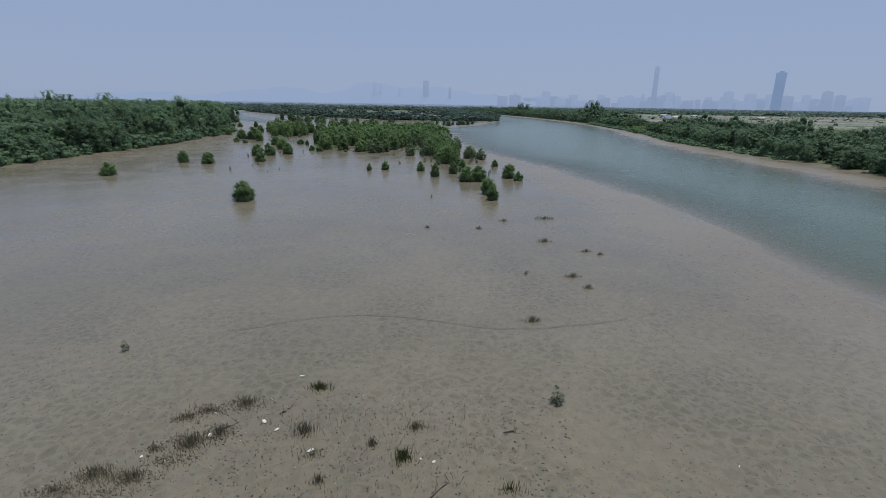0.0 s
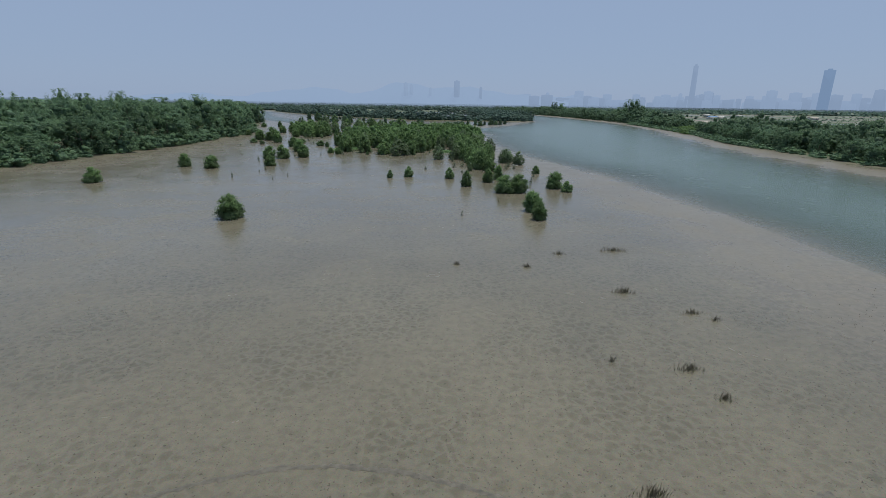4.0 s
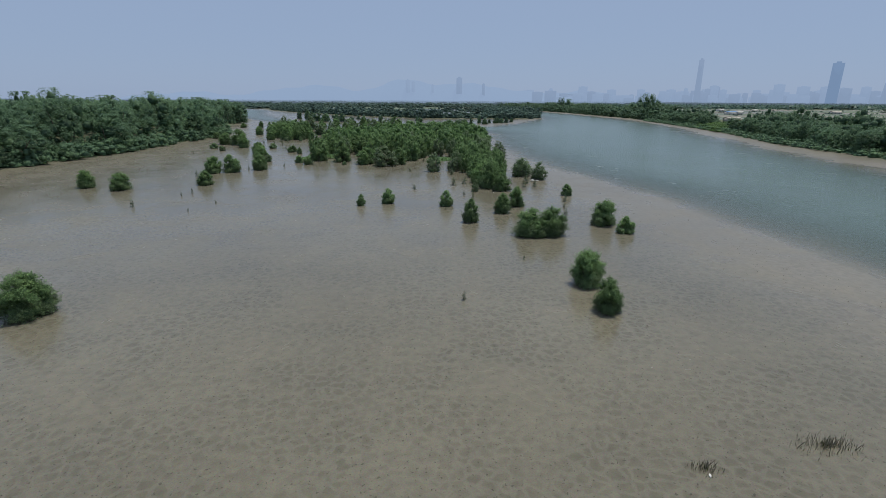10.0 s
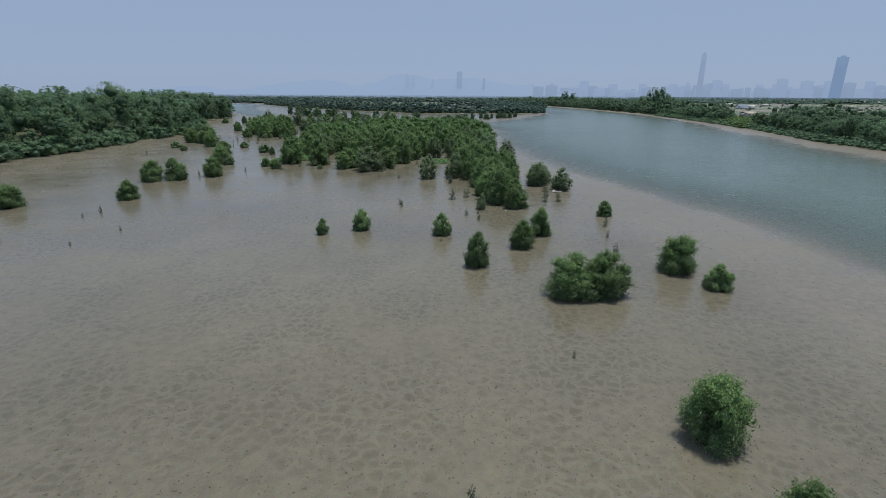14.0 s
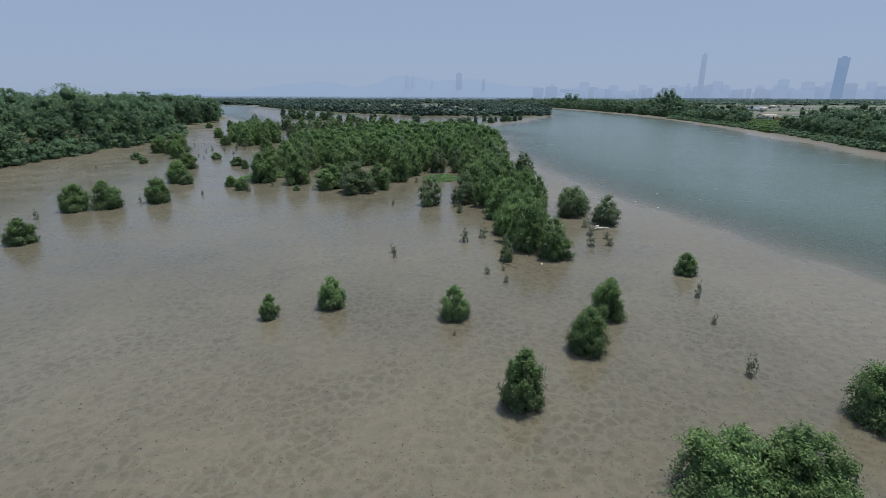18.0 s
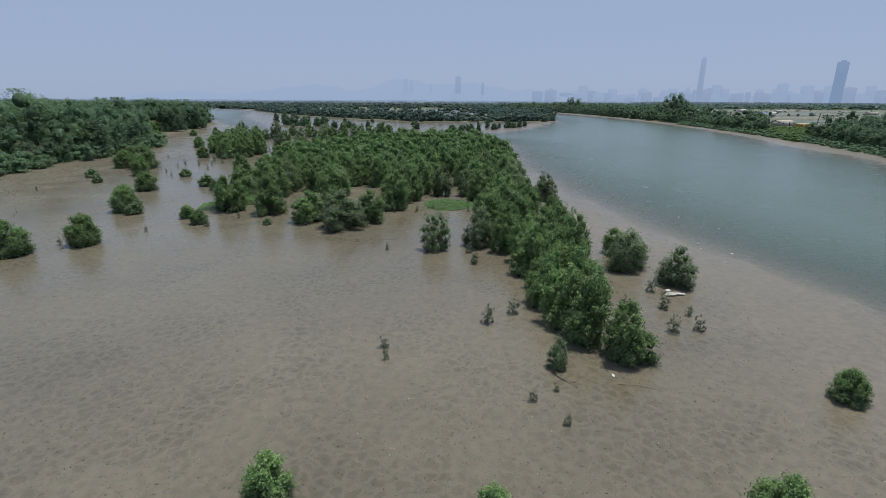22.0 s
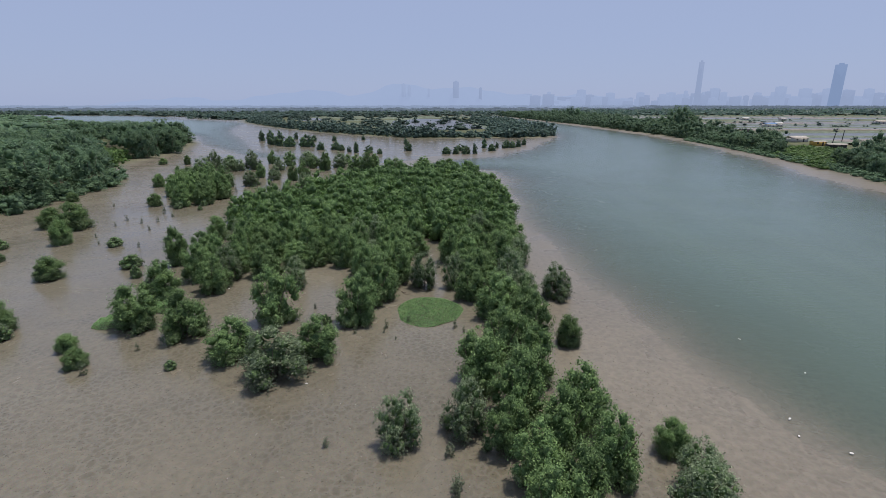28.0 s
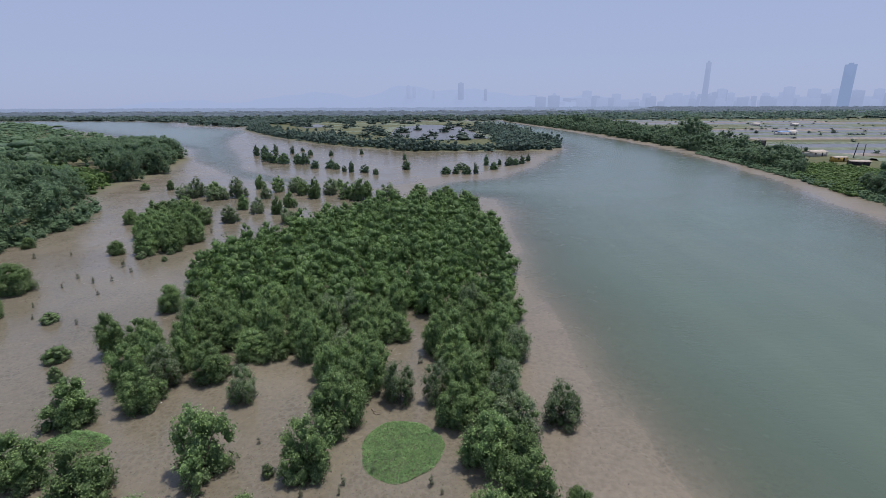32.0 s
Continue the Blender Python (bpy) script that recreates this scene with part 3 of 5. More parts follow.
make_kind("dwarf", "dwarf_mangrove", "bush", 1.8, 1.2, 900, 0.055, LEAF_GREY, "low grey-green dwarf mangrove rooted in mud", "bush", "dwarf bushes on the mudflat", 6, 0.03, 3, 0.7)
make_kind("far", "island_mangrove", "tree", 4.5, 4.0, 900, 0.17, LEAF_FAR, "mangrove bush on the mud before the far island", "bush", "bushes before the far island", 3, 0.07, 3, 0.62)

# bushes standing alone: place, width, height
for x, y, w, h in [(14.0, 87.8, 3.0, 3.1), (14.0, 82.5, 2.4, 2.6), (11.8, 103.2, 4.1, 3.1), (14.0, 103.5, 3.9, 3.3), (21.6, 108.4, 3.2, 3.2),
                   (-27.4, 80.9, 4.2, 3.2), (-64.2, 108.1, 3.4, 2.9), (-59.0, 132.2, 3.2, 3.1), (-52.3, 130.4, 3.6, 3.0), (9.8, 115.0, 2.7, 2.7)]:
    stand("bush", x, y, w, h)
for x, y, w, h in [(5.3, 109.9, 2.2, 2.9), (12.5, 119.7, 2.3, 2.8), (2.2, 119.6, 2.0, 2.2), (-6.5, 121.4, 2.1, 2.1), (-10.2, 119.6, 1.3, 1.6), (23.2, 104.9, 2.0, 1.9),
                   (21.8, 128.2, 1.9, 1.8), (-42.4, 152.2, 3.4, 3.5), (-40.6, 136.4, 2.7, 2.5)]:
    stand("cone", x, y, w, h)
for x, y, w, h in [(-45.6, 150.6, 3.6, 3.5), (-38.0, 156.4, 4.0, 3.4), (-43.6, 172.4, 4.2, 3.8), (-50.4, 188.6, 4.4, 3.2), (-66.5, 215.8, 6.4, 5.2), (-43.2, 173.0, 3.4, 2.6),
                   (-71.5, 217.0, 5.0, 4.0), (-61.0, 206.0, 3.8, 4.4), (-36.4, 209.0, 4.2, 4.2), (-63.2, 238.2, 4.0, 3.0), (-86.0, 243.0, 3.0, 2.5), (-77.3, 265.5, 3.8, 3.6),
                   (18.1, 154.3, 2.5, 2.7), (14.9, 169.6, 2.9, 3.2)]:
    stand("bush", x, y, w, h)
for x, y, w, h in [(-0.3, 155.2, 3.5, 4.0), (4.2, 156.2, 3.6, 4.2), (20.4, 145.0, 3.4, 3.3), (17.4, 149.0, 3.6, 3.7), (18.6, 151.2, 3.2, 3.2), (16.7, 181.8, 4.2, 4.3),
                   (-11.9, 163.6, 6.2, 4.4), (0.3, 185.6, 3.4, 4.5), (4.3, 185.6, 3.2, 4.6), (-16.2, 185.3, 3.4, 4.2), (7.2, 131.7, 1.3, 1.9)]:
    stand("grey", x, y, w, h)
for x, y, w, h in [(8.6, 151.2, 3.6, 4.4), (13.6, 152.0, 3.8, 4.8), (8.4, 140.6, 3.2, 4.0), (9.6, 135.2, 4.2, 4.8), (11.8, 132.6, 3.5, 3.6), (10.6, 139.4, 4.0, 4.8), (9.0, 137.6, 3.6, 4.2), (10.9, 143.0, 3.6, 4.2), (10.6, 149.4, 3.8, 4.2), (10.9, 154.4, 3.8, 4.6), (7.0, 154.6, 3.2, 4.0), (9.4, 143.6, 3.8, 4.8), (8.6, 147.4, 4.0, 4.6),
                   (13.0, 157.6, 4.4, 4.9), (8.4, 158.4, 4.6, 5.4), (5.6, 162.4, 4.8, 5.0), (10.0, 162.6, 4.6, 5.2), (8.4, 167.2, 4.8, 5.0), (11.4, 171.0, 4.6, 5.0),
                   (8.6, 175.6, 5.2, 5.4), (11.4, 174.6, 4.0, 4.6), (-16.6, 166.8, 4.8, 3.8), (-8.9, 167.0, 4.6, 4.0), (-15.4, 174.6, 5.4, 6.2), (-6.4, 174.8, 4.6, 5.4), (-5.0, 180.6, 5.4, 6.0),
                   (-23.4, 171.4, 5.0, 5.0), (-29.4, 173.4, 4.8, 4.8), (-31.0, 180.8, 5.2, 4.8), (-25.8, 184.0, 4.6, 4.6)]:
    stand("tree", x, y, w, h)

# the dense grove behind them
GROVE = [(13, 292), (17, 256), (17.5, 234), (15, 212), (13.5, 192), (12, 178), (6, 178), (4.5, 192), (1.5, 207), (-2.5, 196), (-3, 182), (-8, 184), (-9, 194), (-17, 193),
         (-29, 186), (-39, 196), (-31, 200), (-32, 206), (-39, 222), (-41, 236), (-40, 246), (-33, 253), (-27, 266), (-20, 284), (-4, 290)]
CLUMP = [(-56, 236), (-68, 254), (-78, 280), (-66, 276), (-56, 262), (-48, 240)]


def scatter(poly, gap, seed, limit=100000):
    """Places in an area, at least about a gap apart, on a loosened lattice."""
    r = random.Random(seed)
    lo, hi = [min(p[k] for p in poly) for k in (0, 1)], [max(p[k] for p in poly) for k in (0, 1)]
    pts, row, y = [], 0, lo[1]
    while y < hi[1]:
        x = lo[0] + (row % 2) * gap * 0.5
        while x < hi[0]:
            pts.append((x + r.uniform(-0.36, 0.36) * gap, y + r.uniform(-0.36, 0.36) * gap))
            x += gap
        y += gap * 0.87
        row += 1
    a = np.array(pts)
    return a[inside(poly, a[:, 0], a[:, 1])][:limit]


pick = random.Random(3)
grove = scatter(GROVE, 4.0, 1)
for x, y in grove[grove[:, 1] < 208]:
    plant("grey" if pick.random() < 0.16 else "tree", x, y, pick.uniform(3.5, 4.8), pick.uniform(3.6, 6.0))
for x, y in scatter(CLUMP, 4.6, 2):
    plant("tree", x, y, pick.uniform(4.4, 6.0), pick.uniform(4.4, 6.8))
for x, y, w, h in [(-82.1, 302.2, 6.5, 4.6), (-78.4, 304.2, 6.4, 6.6), (-71.3, 299.0, 5.5, 5.2), (-62.0, 273.8, 4.7, 3.1), (-59.5, 263.9, 4.4, 2.9), (-65.0, 304.0, 6.5, 6.8), (-54.7, 301.8, 3.8, 4.6),
                   (-48.2, 314.8, 6.6, 5.4), (-34.7, 308.9, 6.6, 5.6), (-52.1, 267.0, 5.2, 4.6), (-49.0, 278.8, 4.5, 4.4), (-36.0, 265.5, 4.4, 4.0), (-14.2, 306.0, 7.0, 4.2), (-68.4, 300.0, 4.6, 4.0)]:
    stand("grey", x, y, w, h)
for x, y, w, h in [(-55.0, 283.6, 3.9, 4.3), (-63.6, 321.2, 4.2, 5.2), (-54.9, 314.9, 4.8, 5.6), (-38.7, 301.5, 5.2, 6.8), (-34.2, 320.7, 4.2, 3.6), (-22.2, 298.3, 7.4, 6.8), (-42.8, 277.2, 3.9, 4.9), (-42.2, 286.8, 4.2, 4.9),
                   (-27.5, 301.0, 6.0, 5.4), (-4.2, 301.0, 7.0, 4.8), (5.5, 301.0, 6.0, 4.0), (-75.0, 309.0, 5.0, 4.4), (-44.0, 308.0, 4.6, 4.4)]:
    stand("tree", x, y, w, h)
for x, y, w, h in [(-105.3, 258.5, 2.8, 4.6), (-96.1, 319.3, 2.9, 3.6), (-105.6, 319.4, 3.7, 2.5), (-79.2, 268.6, 3.0, 3.4)]:
    stand("bush", x, y, w, h)

# saplings: place, height
for x, y, h in [(3.6, 138.0, 1.5), (5.6, 139.6, 1.5), (-3.3, 134.3, 0.9), (3.5, 150.9, 1.2), (17.6, 144.1, 1.4), (17.2, 140.7, 1.4), (14.0, 139.9, 1.4), (16.2, 136.6, 1.4), (18.0, 136.9, 1.2),
                (18.5, 139.3, 0.9), (5.2, 128.6, 0.8), (6.6, 129.5, 0.5), (6.5, 126.6, 0.7), (3.5, 151.5, 1.3), (3.1, 154.5, 1.1), (-5.4, 155.5, 0.8),
                (-18.5, 29.9, 0.8)]:
    plant("sapling", x, y, h * 0.62, h)


plant("sapling", 8.0, 23.2, 0.8, 0.95, "low spreading mangrove sapling rooted in wet mud")


# ---- forests on the banks ----
def wood(name, places, sizes, count, leaf, mat, seed, label, category, kind="tree", fill=0.62, lumps=10, cut=0.0):
    """Many crowns joined in one mesh: the uncounted trees further off."""
    rng = np.random.default_rng(seed)
    protos = []
    for k in range(7):
        p, nrm, pl = crown_points(rng, kind, count, lumps / SHAPES[kind][0], 12, cut)
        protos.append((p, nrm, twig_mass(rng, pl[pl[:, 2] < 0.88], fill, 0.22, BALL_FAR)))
    vs, qs, ts, inner, total = [], [], [], [], 0
    for (x, y), (w, h) in zip(places, sizes):
        p, nrm, (cv, cq, ct) = protos[rng.integers(7)]
        a = rng.uniform(0, 2 * math.pi)
        c, s = math.cos(a), math.sin(a)
        turn = np.array([[c, s, 0], [-s, c, 0], [0, 0, 1]])
        size, at = np.array([w, w, h]), np.array([x, y, 0.1])
        v, q = leaf_cloud(rng, p @ turn * size + at, nrm @ turn, leaf, 0.4)
        vs += [v, cv @ turn * size + at]
        qs.append(q + total)
        inner.append(cq + total + len(v))
        ts.append(ct + total + len(v))
        total += len(v) + len(cv)
    qs = np.concatenate(qs)
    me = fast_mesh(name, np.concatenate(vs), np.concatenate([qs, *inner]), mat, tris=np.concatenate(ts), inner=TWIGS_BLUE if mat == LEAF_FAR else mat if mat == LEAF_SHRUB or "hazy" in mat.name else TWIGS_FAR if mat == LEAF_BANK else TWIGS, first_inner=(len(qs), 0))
    return tagged(new(name, me), label, category, kind="stuff")


def sized(n, w, h, seed):
    r = np.random.default_rng(seed)
    return np.stack([r.uniform(w * 0.75, w * 1.3, n), r.uniform(h * 0.75, h * 1.25, n)], 1)


left = scatter(LEFT_WOOD, 9.0, 11)
SHRUBS = [(-119, 300), (-125, 332), (-150, 356), (-196, 380), (-212, 364), (-168, 338), (-142, 306)]
left = left[~inside(SHRUBS, left[:, 0], left[:, 1])]
edge = depth_in(LEFT_WOOD, left[:, 0], left[:, 1])
seen = (left[:, 1] > 95) & (left[:, 1] < 500)


def left_height(y):
    return float(np.interp(y, [90, 135, 160, 190, 235, 280, 330, 400, 480, 900], [9.5, 10.2, 12.6, 16.6, 16.4, 13.0, 13.8, 13.4, 9, 9]))


for x, y in left[seen & (edge < 7) & (left[:, 1] < 430)]:
    plant("bank", x, y, pick.uniform(8.0, 13.0), left_height(y) * pick.uniform(0.5, 0.92))
mid = left[seen & (edge >= 7) & (edge < 62) & ((edge < 26) | (np.arange(len(left)) % 2 == 0))]
tall = sized(len(mid), 12.5, 1.0, 1)
tall[:, 1] = [left_height(y) * (k + 0.15 * wobble(x, y, 0.06) + 0.08 * wobble(x, y, 0.2)) for (x, y), k in zip(mid, np.random.default_rng(6).uniform(0.8, 1.04, len(mid)))]
wood("bank_forest", mid, tall, 2500, 0.25, LEAF_BANK, 21, "dense green forest canopy on the bank", "forest", "round", 0.46, 36, 0.4)
low = scatter(SHRUBS, 4.2, 35)
wood("forest_shrubs", low, sized(len(low), 6.5, 4.2, 35), 150, 0.28, LEAF_SHRUB, 36, "bright green shrub thicket in a forest clearing", "shrubs", "round", 0.7, 10)
back = scatter(LEFT_WOOD, 20.0, 12)
be = depth_in(LEFT_WOOD, back[:, 0], back[:, 1])
back = back[((be >= 60) | ((back[:, 1] >= 500) & (be > 3))) & (back[:, 1] > 150) & (back[:, 0] > -800)]
be = depth_in(LEFT_WOOD, back[:, 0], back[:, 1])
bs = sized(len(back), 24, 11.5, 2)
shore = (back[:, 1] > 495) & (be < 90) & (back[:, 0] > -470)
bs[:, 1] *= np.where(shore, 0.4, np.where(back[:, 1] > 480, 0.62, 1.0))
bs[:, 0] *= np.where(shore, 0.5, 1.0)
wood("far_forest", back, bs, 36, 1.4, LEAF_BANK, 22, "far green forest canopy", "forest", "round", lumps=6)
right = scatter(RIGHT_WOOD, 6.6, 13)
re_ = depth_in(RIGHT_WOOD, right[:, 0], right[:, 1])
rs = (right[:, 1] > 80)


def clearing(x, y):
    """The low bright shrubs and the huts' yard on the river bank."""
    return inside([(138, 300), (150, 345), (176, 380), (200, 420), (225, 420), (205, 350), (172, 330)], x, y)


open_yard = clearing(right[:, 0], right[:, 1])
for x, y in right[rs & (re_ < 6) & (right[:, 0] < 200) & (right[:, 1] < 420) & ~open_yard]:
    plant("bank", x, y, pick.uniform(5.0, 8.0), pick.uniform(4.5, 8.0))
rest = right[rs & ((re_ >= 6) | (right[:, 1] >= 420)) & ~open_yard]
hr = sized(len(rest), 9.0, 8.2, 3)
hr[:, 1] *= np.where((rest[:, 1] > 395) & (rest[:, 1] < 450), 0.65, 1.0) * (1 + 0.35 * wobble(rest[:, 0], rest[:, 1], 0.08))
wood("bank_forest", rest, hr, 330, 0.29, LEAF_BANK, 23, "green shrubs and trees along the river bank", "forest", "round", 0.5, 16)
low = scatter([(138, 300), (150, 345), (176, 380), (190, 385), (200, 352), (172, 328)], 2.6, 31)
wood("bank_shrubs", low, sized(len(low), 4.2, 2.2, 31), 60, 0.32, LEAF_SHRUB, 32, "low bright green shrubs on the river bank", "shrubs", "bush", lumps=7)
foot = scatter([(119, 150), (122, 230), (139, 296), (147, 345), (154, 400), (159, 450), (163, 450), (158, 400), (151, 345), (144, 296), (126, 225), (122, 150)], 2.4, 45)
wood("bank_shrubs", foot, sized(len(foot), 3.6, 2.0, 45), 60, 0.26, LEAF_BANK, 46, "low tangled growth along the foot of the river bank", "shrubs", "bush", lumps=6)
foot = scatter([(-97, 110), (-94, 130), (-88, 180), (-88, 225), (-90, 262), (-97, 284), (-101, 284), (-95, 262), (-93, 225), (-93, 180), (-97, 130), (-100, 110)], 3.0, 47)
wood("bank_shrubs", foot, sized(len(foot), 5.0, 3.6, 47), 260, 0.2, LEAF_BANK, 48, "low tangled growth along the foot of the bank forest", "shrubs", "bush", lumps=9)
isl = scatter(ISLAND, 6.2, 14)
ie = depth_in(ISLAND, isl[:, 0], isl[:, 1])
isl = isl[(ie < np.where(isl[:, 0] > 40, 40, 20)) & (isl[:, 1] < 780) & ((ie > 2) | (isl[:, 0] > 0))]
ih = sized(len(isl), 8.5, 6.6, 4)
ih[:, 1] *= 1 + 0.5 * wobble(isl[:, 0], isl[:, 1], 0.055) + 0.15 * wobble(isl[:, 0], isl[:, 1], 0.2)
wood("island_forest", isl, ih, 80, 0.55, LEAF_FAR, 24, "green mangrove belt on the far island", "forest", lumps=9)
deep = grove[grove[:, 1] >= 208]
gs = sized(len(deep), 4.6, 4.9, 8)
wood("mangrove_grove", deep, gs, 900, 0.15, LEAF_GROVE, 33, "dense green canopy of the mangrove grove", "grove", fill=0.64, lumps=14)
FAR_LEFT = [(-2600, 1230), (-900, 1180), (-640, 1150), (-470, 1060), (-380, 900), (-300, 860), (-200, 1000), (-60, 1130), (160, 1080), (300, 1090), (300, 1330), (-2600, 1400)]
FAR_RIGHT = [(290, 1110), (700, 1120), (1500, 1250), (3200, 1500), (3300, 2300), (290, 1700)]
for area, gap, w, h, seed in ((FAR_LEFT, 32.0, 38, 6.8, 15), (FAR_RIGHT, 56.0, 62, 6.5, 16)):
    far = scatter(area, gap, seed)
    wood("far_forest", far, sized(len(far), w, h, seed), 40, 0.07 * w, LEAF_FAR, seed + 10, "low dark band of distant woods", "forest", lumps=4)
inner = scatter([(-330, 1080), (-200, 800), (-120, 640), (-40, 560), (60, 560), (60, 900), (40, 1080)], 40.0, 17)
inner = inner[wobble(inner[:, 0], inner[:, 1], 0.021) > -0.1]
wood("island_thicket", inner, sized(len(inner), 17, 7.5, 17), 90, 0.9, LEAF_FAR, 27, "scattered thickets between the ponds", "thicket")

# bushes on the mud before the far island: place, width, height
for x, y, w, h in [(-110.7, 445.6, 4.2, 6.8), (-100.7, 432.0, 5.3, 7.4), (-106.6, 467.6, 3.7, 5.5), (-87.0, 407.0, 7.0, 6.6), (-80.5, 403.0, 6.5, 5.8), (-93.0, 459.3, 3.2, 5.0),
                   (-94.0, 415.0, 6.0, 5.4), (-73.0, 402.6, 5.4, 5.3), (-68.6, 400.5, 5.4, 6.3), (-90.9, 475.1, 3.0, 2.6), (-78.4, 447.9, 3.5, 3.4), (-59.0, 383.0, 5.5, 4.1),
                   (-51.4, 382.8, 5.5, 4.4), (-47.6, 379.0, 3.6, 3.0), (-64.9, 444.0, 3.4, 3.4), (-42.0, 370.0, 2.6, 2.9), (-38.4, 367.9, 2.6, 5.1), (-48.0, 454.0, 3.2, 3.1)]:
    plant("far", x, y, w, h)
for x, y, w, h in [(-32.1, 367.7, 4.7, 3.6), (-26.1, 360.0, 2.6, 2.7), (-18.2, 420.2, 2.9, 3.6), (-13.7, 377.5, 4.6, 4.4), (5.0, 361.1, 4.6, 3.3), (9.5, 361.8, 4.0, 3.2), (12.4, 376.9, 5.9, 3.2),
                   (14.3, 360.9, 4.3, 3.8), (18.3, 360.8, 2.5, 5.0), (25.3, 392.3, 2.9, 5.4), (27.8, 376.4, 4.3, 3.5), (32.4, 394.5, 2.6, 2.9), (36.7, 392.0, 4.6, 4.5),
                   (40.5, 394.3, 4.0, 3.4), (44.6, 399.2, 4.1, 4.1), (49.7, 412.3, 3.1, 3.6)]:
    plant("far", x, y, w, h)
# the tall trees over the river bank
for x, y, w, h in [(190.0, 528.0, 16.0, 21.0), (201.0, 533.0, 14.0, 16.0), (178.0, 523.0, 13.0, 13.5), (172.0, 795.0, 11.0, 19.0), (184.0, 800.0, 17.0, 17.0), (211.0, 489.0, 8.0, 8.6), (246.0, 610.0, 14, 11)]:
    plant("bank", x, y, w, h, "tall lone tree standing over the river bank")

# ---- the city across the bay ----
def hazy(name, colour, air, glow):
    """A far surface whose emission stands in for the lit haze before it."""
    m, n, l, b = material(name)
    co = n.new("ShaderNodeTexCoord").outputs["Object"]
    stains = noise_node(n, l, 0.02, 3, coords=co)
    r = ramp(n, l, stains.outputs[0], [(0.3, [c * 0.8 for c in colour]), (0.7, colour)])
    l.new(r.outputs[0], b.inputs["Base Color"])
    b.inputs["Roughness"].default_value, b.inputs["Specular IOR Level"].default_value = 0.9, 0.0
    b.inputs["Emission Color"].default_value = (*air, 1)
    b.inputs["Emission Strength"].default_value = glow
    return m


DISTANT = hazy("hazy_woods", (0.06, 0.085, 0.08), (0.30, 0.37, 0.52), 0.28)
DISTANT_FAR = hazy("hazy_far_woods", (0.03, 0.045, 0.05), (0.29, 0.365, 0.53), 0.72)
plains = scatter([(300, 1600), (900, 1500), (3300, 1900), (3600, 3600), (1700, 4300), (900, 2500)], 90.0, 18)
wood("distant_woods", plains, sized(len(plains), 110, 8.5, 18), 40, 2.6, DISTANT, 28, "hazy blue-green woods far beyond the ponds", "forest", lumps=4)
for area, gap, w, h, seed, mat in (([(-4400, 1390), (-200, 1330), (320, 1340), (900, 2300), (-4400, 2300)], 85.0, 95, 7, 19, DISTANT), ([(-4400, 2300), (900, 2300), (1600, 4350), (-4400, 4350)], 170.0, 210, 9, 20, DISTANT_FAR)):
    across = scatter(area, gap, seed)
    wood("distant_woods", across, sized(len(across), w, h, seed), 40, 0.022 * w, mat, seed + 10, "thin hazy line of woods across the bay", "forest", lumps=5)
# haze colour that the far walls and hills give off
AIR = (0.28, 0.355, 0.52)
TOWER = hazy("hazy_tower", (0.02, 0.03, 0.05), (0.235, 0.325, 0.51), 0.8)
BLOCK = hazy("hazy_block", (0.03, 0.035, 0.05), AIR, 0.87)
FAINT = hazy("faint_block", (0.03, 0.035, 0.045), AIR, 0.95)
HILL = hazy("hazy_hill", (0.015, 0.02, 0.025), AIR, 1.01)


def box_mesh(name, w, d, h, mat, taper=1.0):
    """A block with narrowed top and a recessed parapet."""
    vs, qs = [], []
    rings = [(1.0, 0.0), (taper, h), (taper * 0.93, h), (taper * 0.93, h * 0.985)]
    for s, z in rings:
        vs += [(-w * s / 2, -d * s / 2, z), (w * s / 2, -d * s / 2, z), (w * s / 2, d * s / 2, z), (-w * s / 2, d * s / 2, z)]
    for r in range(len(rings) - 1):
        qs += [(r * 4 + k, r * 4 + (k + 1) % 4, r * 4 + 4 + (k + 1) % 4, r * 4 + 4 + k) for k in range(4)]
    qs.append((12, 13, 14, 15))
    return fast_mesh(name, vs, qs, mat)


def far_building(x, width, top, mat, taper=0.97, slim=False, away=4450.0, label="hazy tower block of the distant city"):
    """x: offset to the side of the line of flight, in parts of 911; width and top in the same measure."""
    k = away / math.hypot(x, 911.0)
    b = math.atan2(x, 911.0)
    w, h = width * k, top * k + 14
    e = thing("tower_block", (2 + away * math.sin(b), 70 + away * math.cos(b), 0), label, "building", "distant city", -math.degrees(b))
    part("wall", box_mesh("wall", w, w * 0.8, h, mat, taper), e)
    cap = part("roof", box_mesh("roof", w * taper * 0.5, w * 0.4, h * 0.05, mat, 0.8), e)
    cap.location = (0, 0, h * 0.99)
    return e


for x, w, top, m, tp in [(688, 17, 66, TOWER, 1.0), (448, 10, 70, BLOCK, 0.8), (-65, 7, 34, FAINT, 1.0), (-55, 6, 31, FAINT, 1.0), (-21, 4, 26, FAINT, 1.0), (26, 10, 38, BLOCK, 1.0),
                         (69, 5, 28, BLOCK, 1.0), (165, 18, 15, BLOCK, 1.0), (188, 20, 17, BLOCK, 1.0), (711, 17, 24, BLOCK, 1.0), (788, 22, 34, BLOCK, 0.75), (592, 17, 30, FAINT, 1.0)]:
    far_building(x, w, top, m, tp)
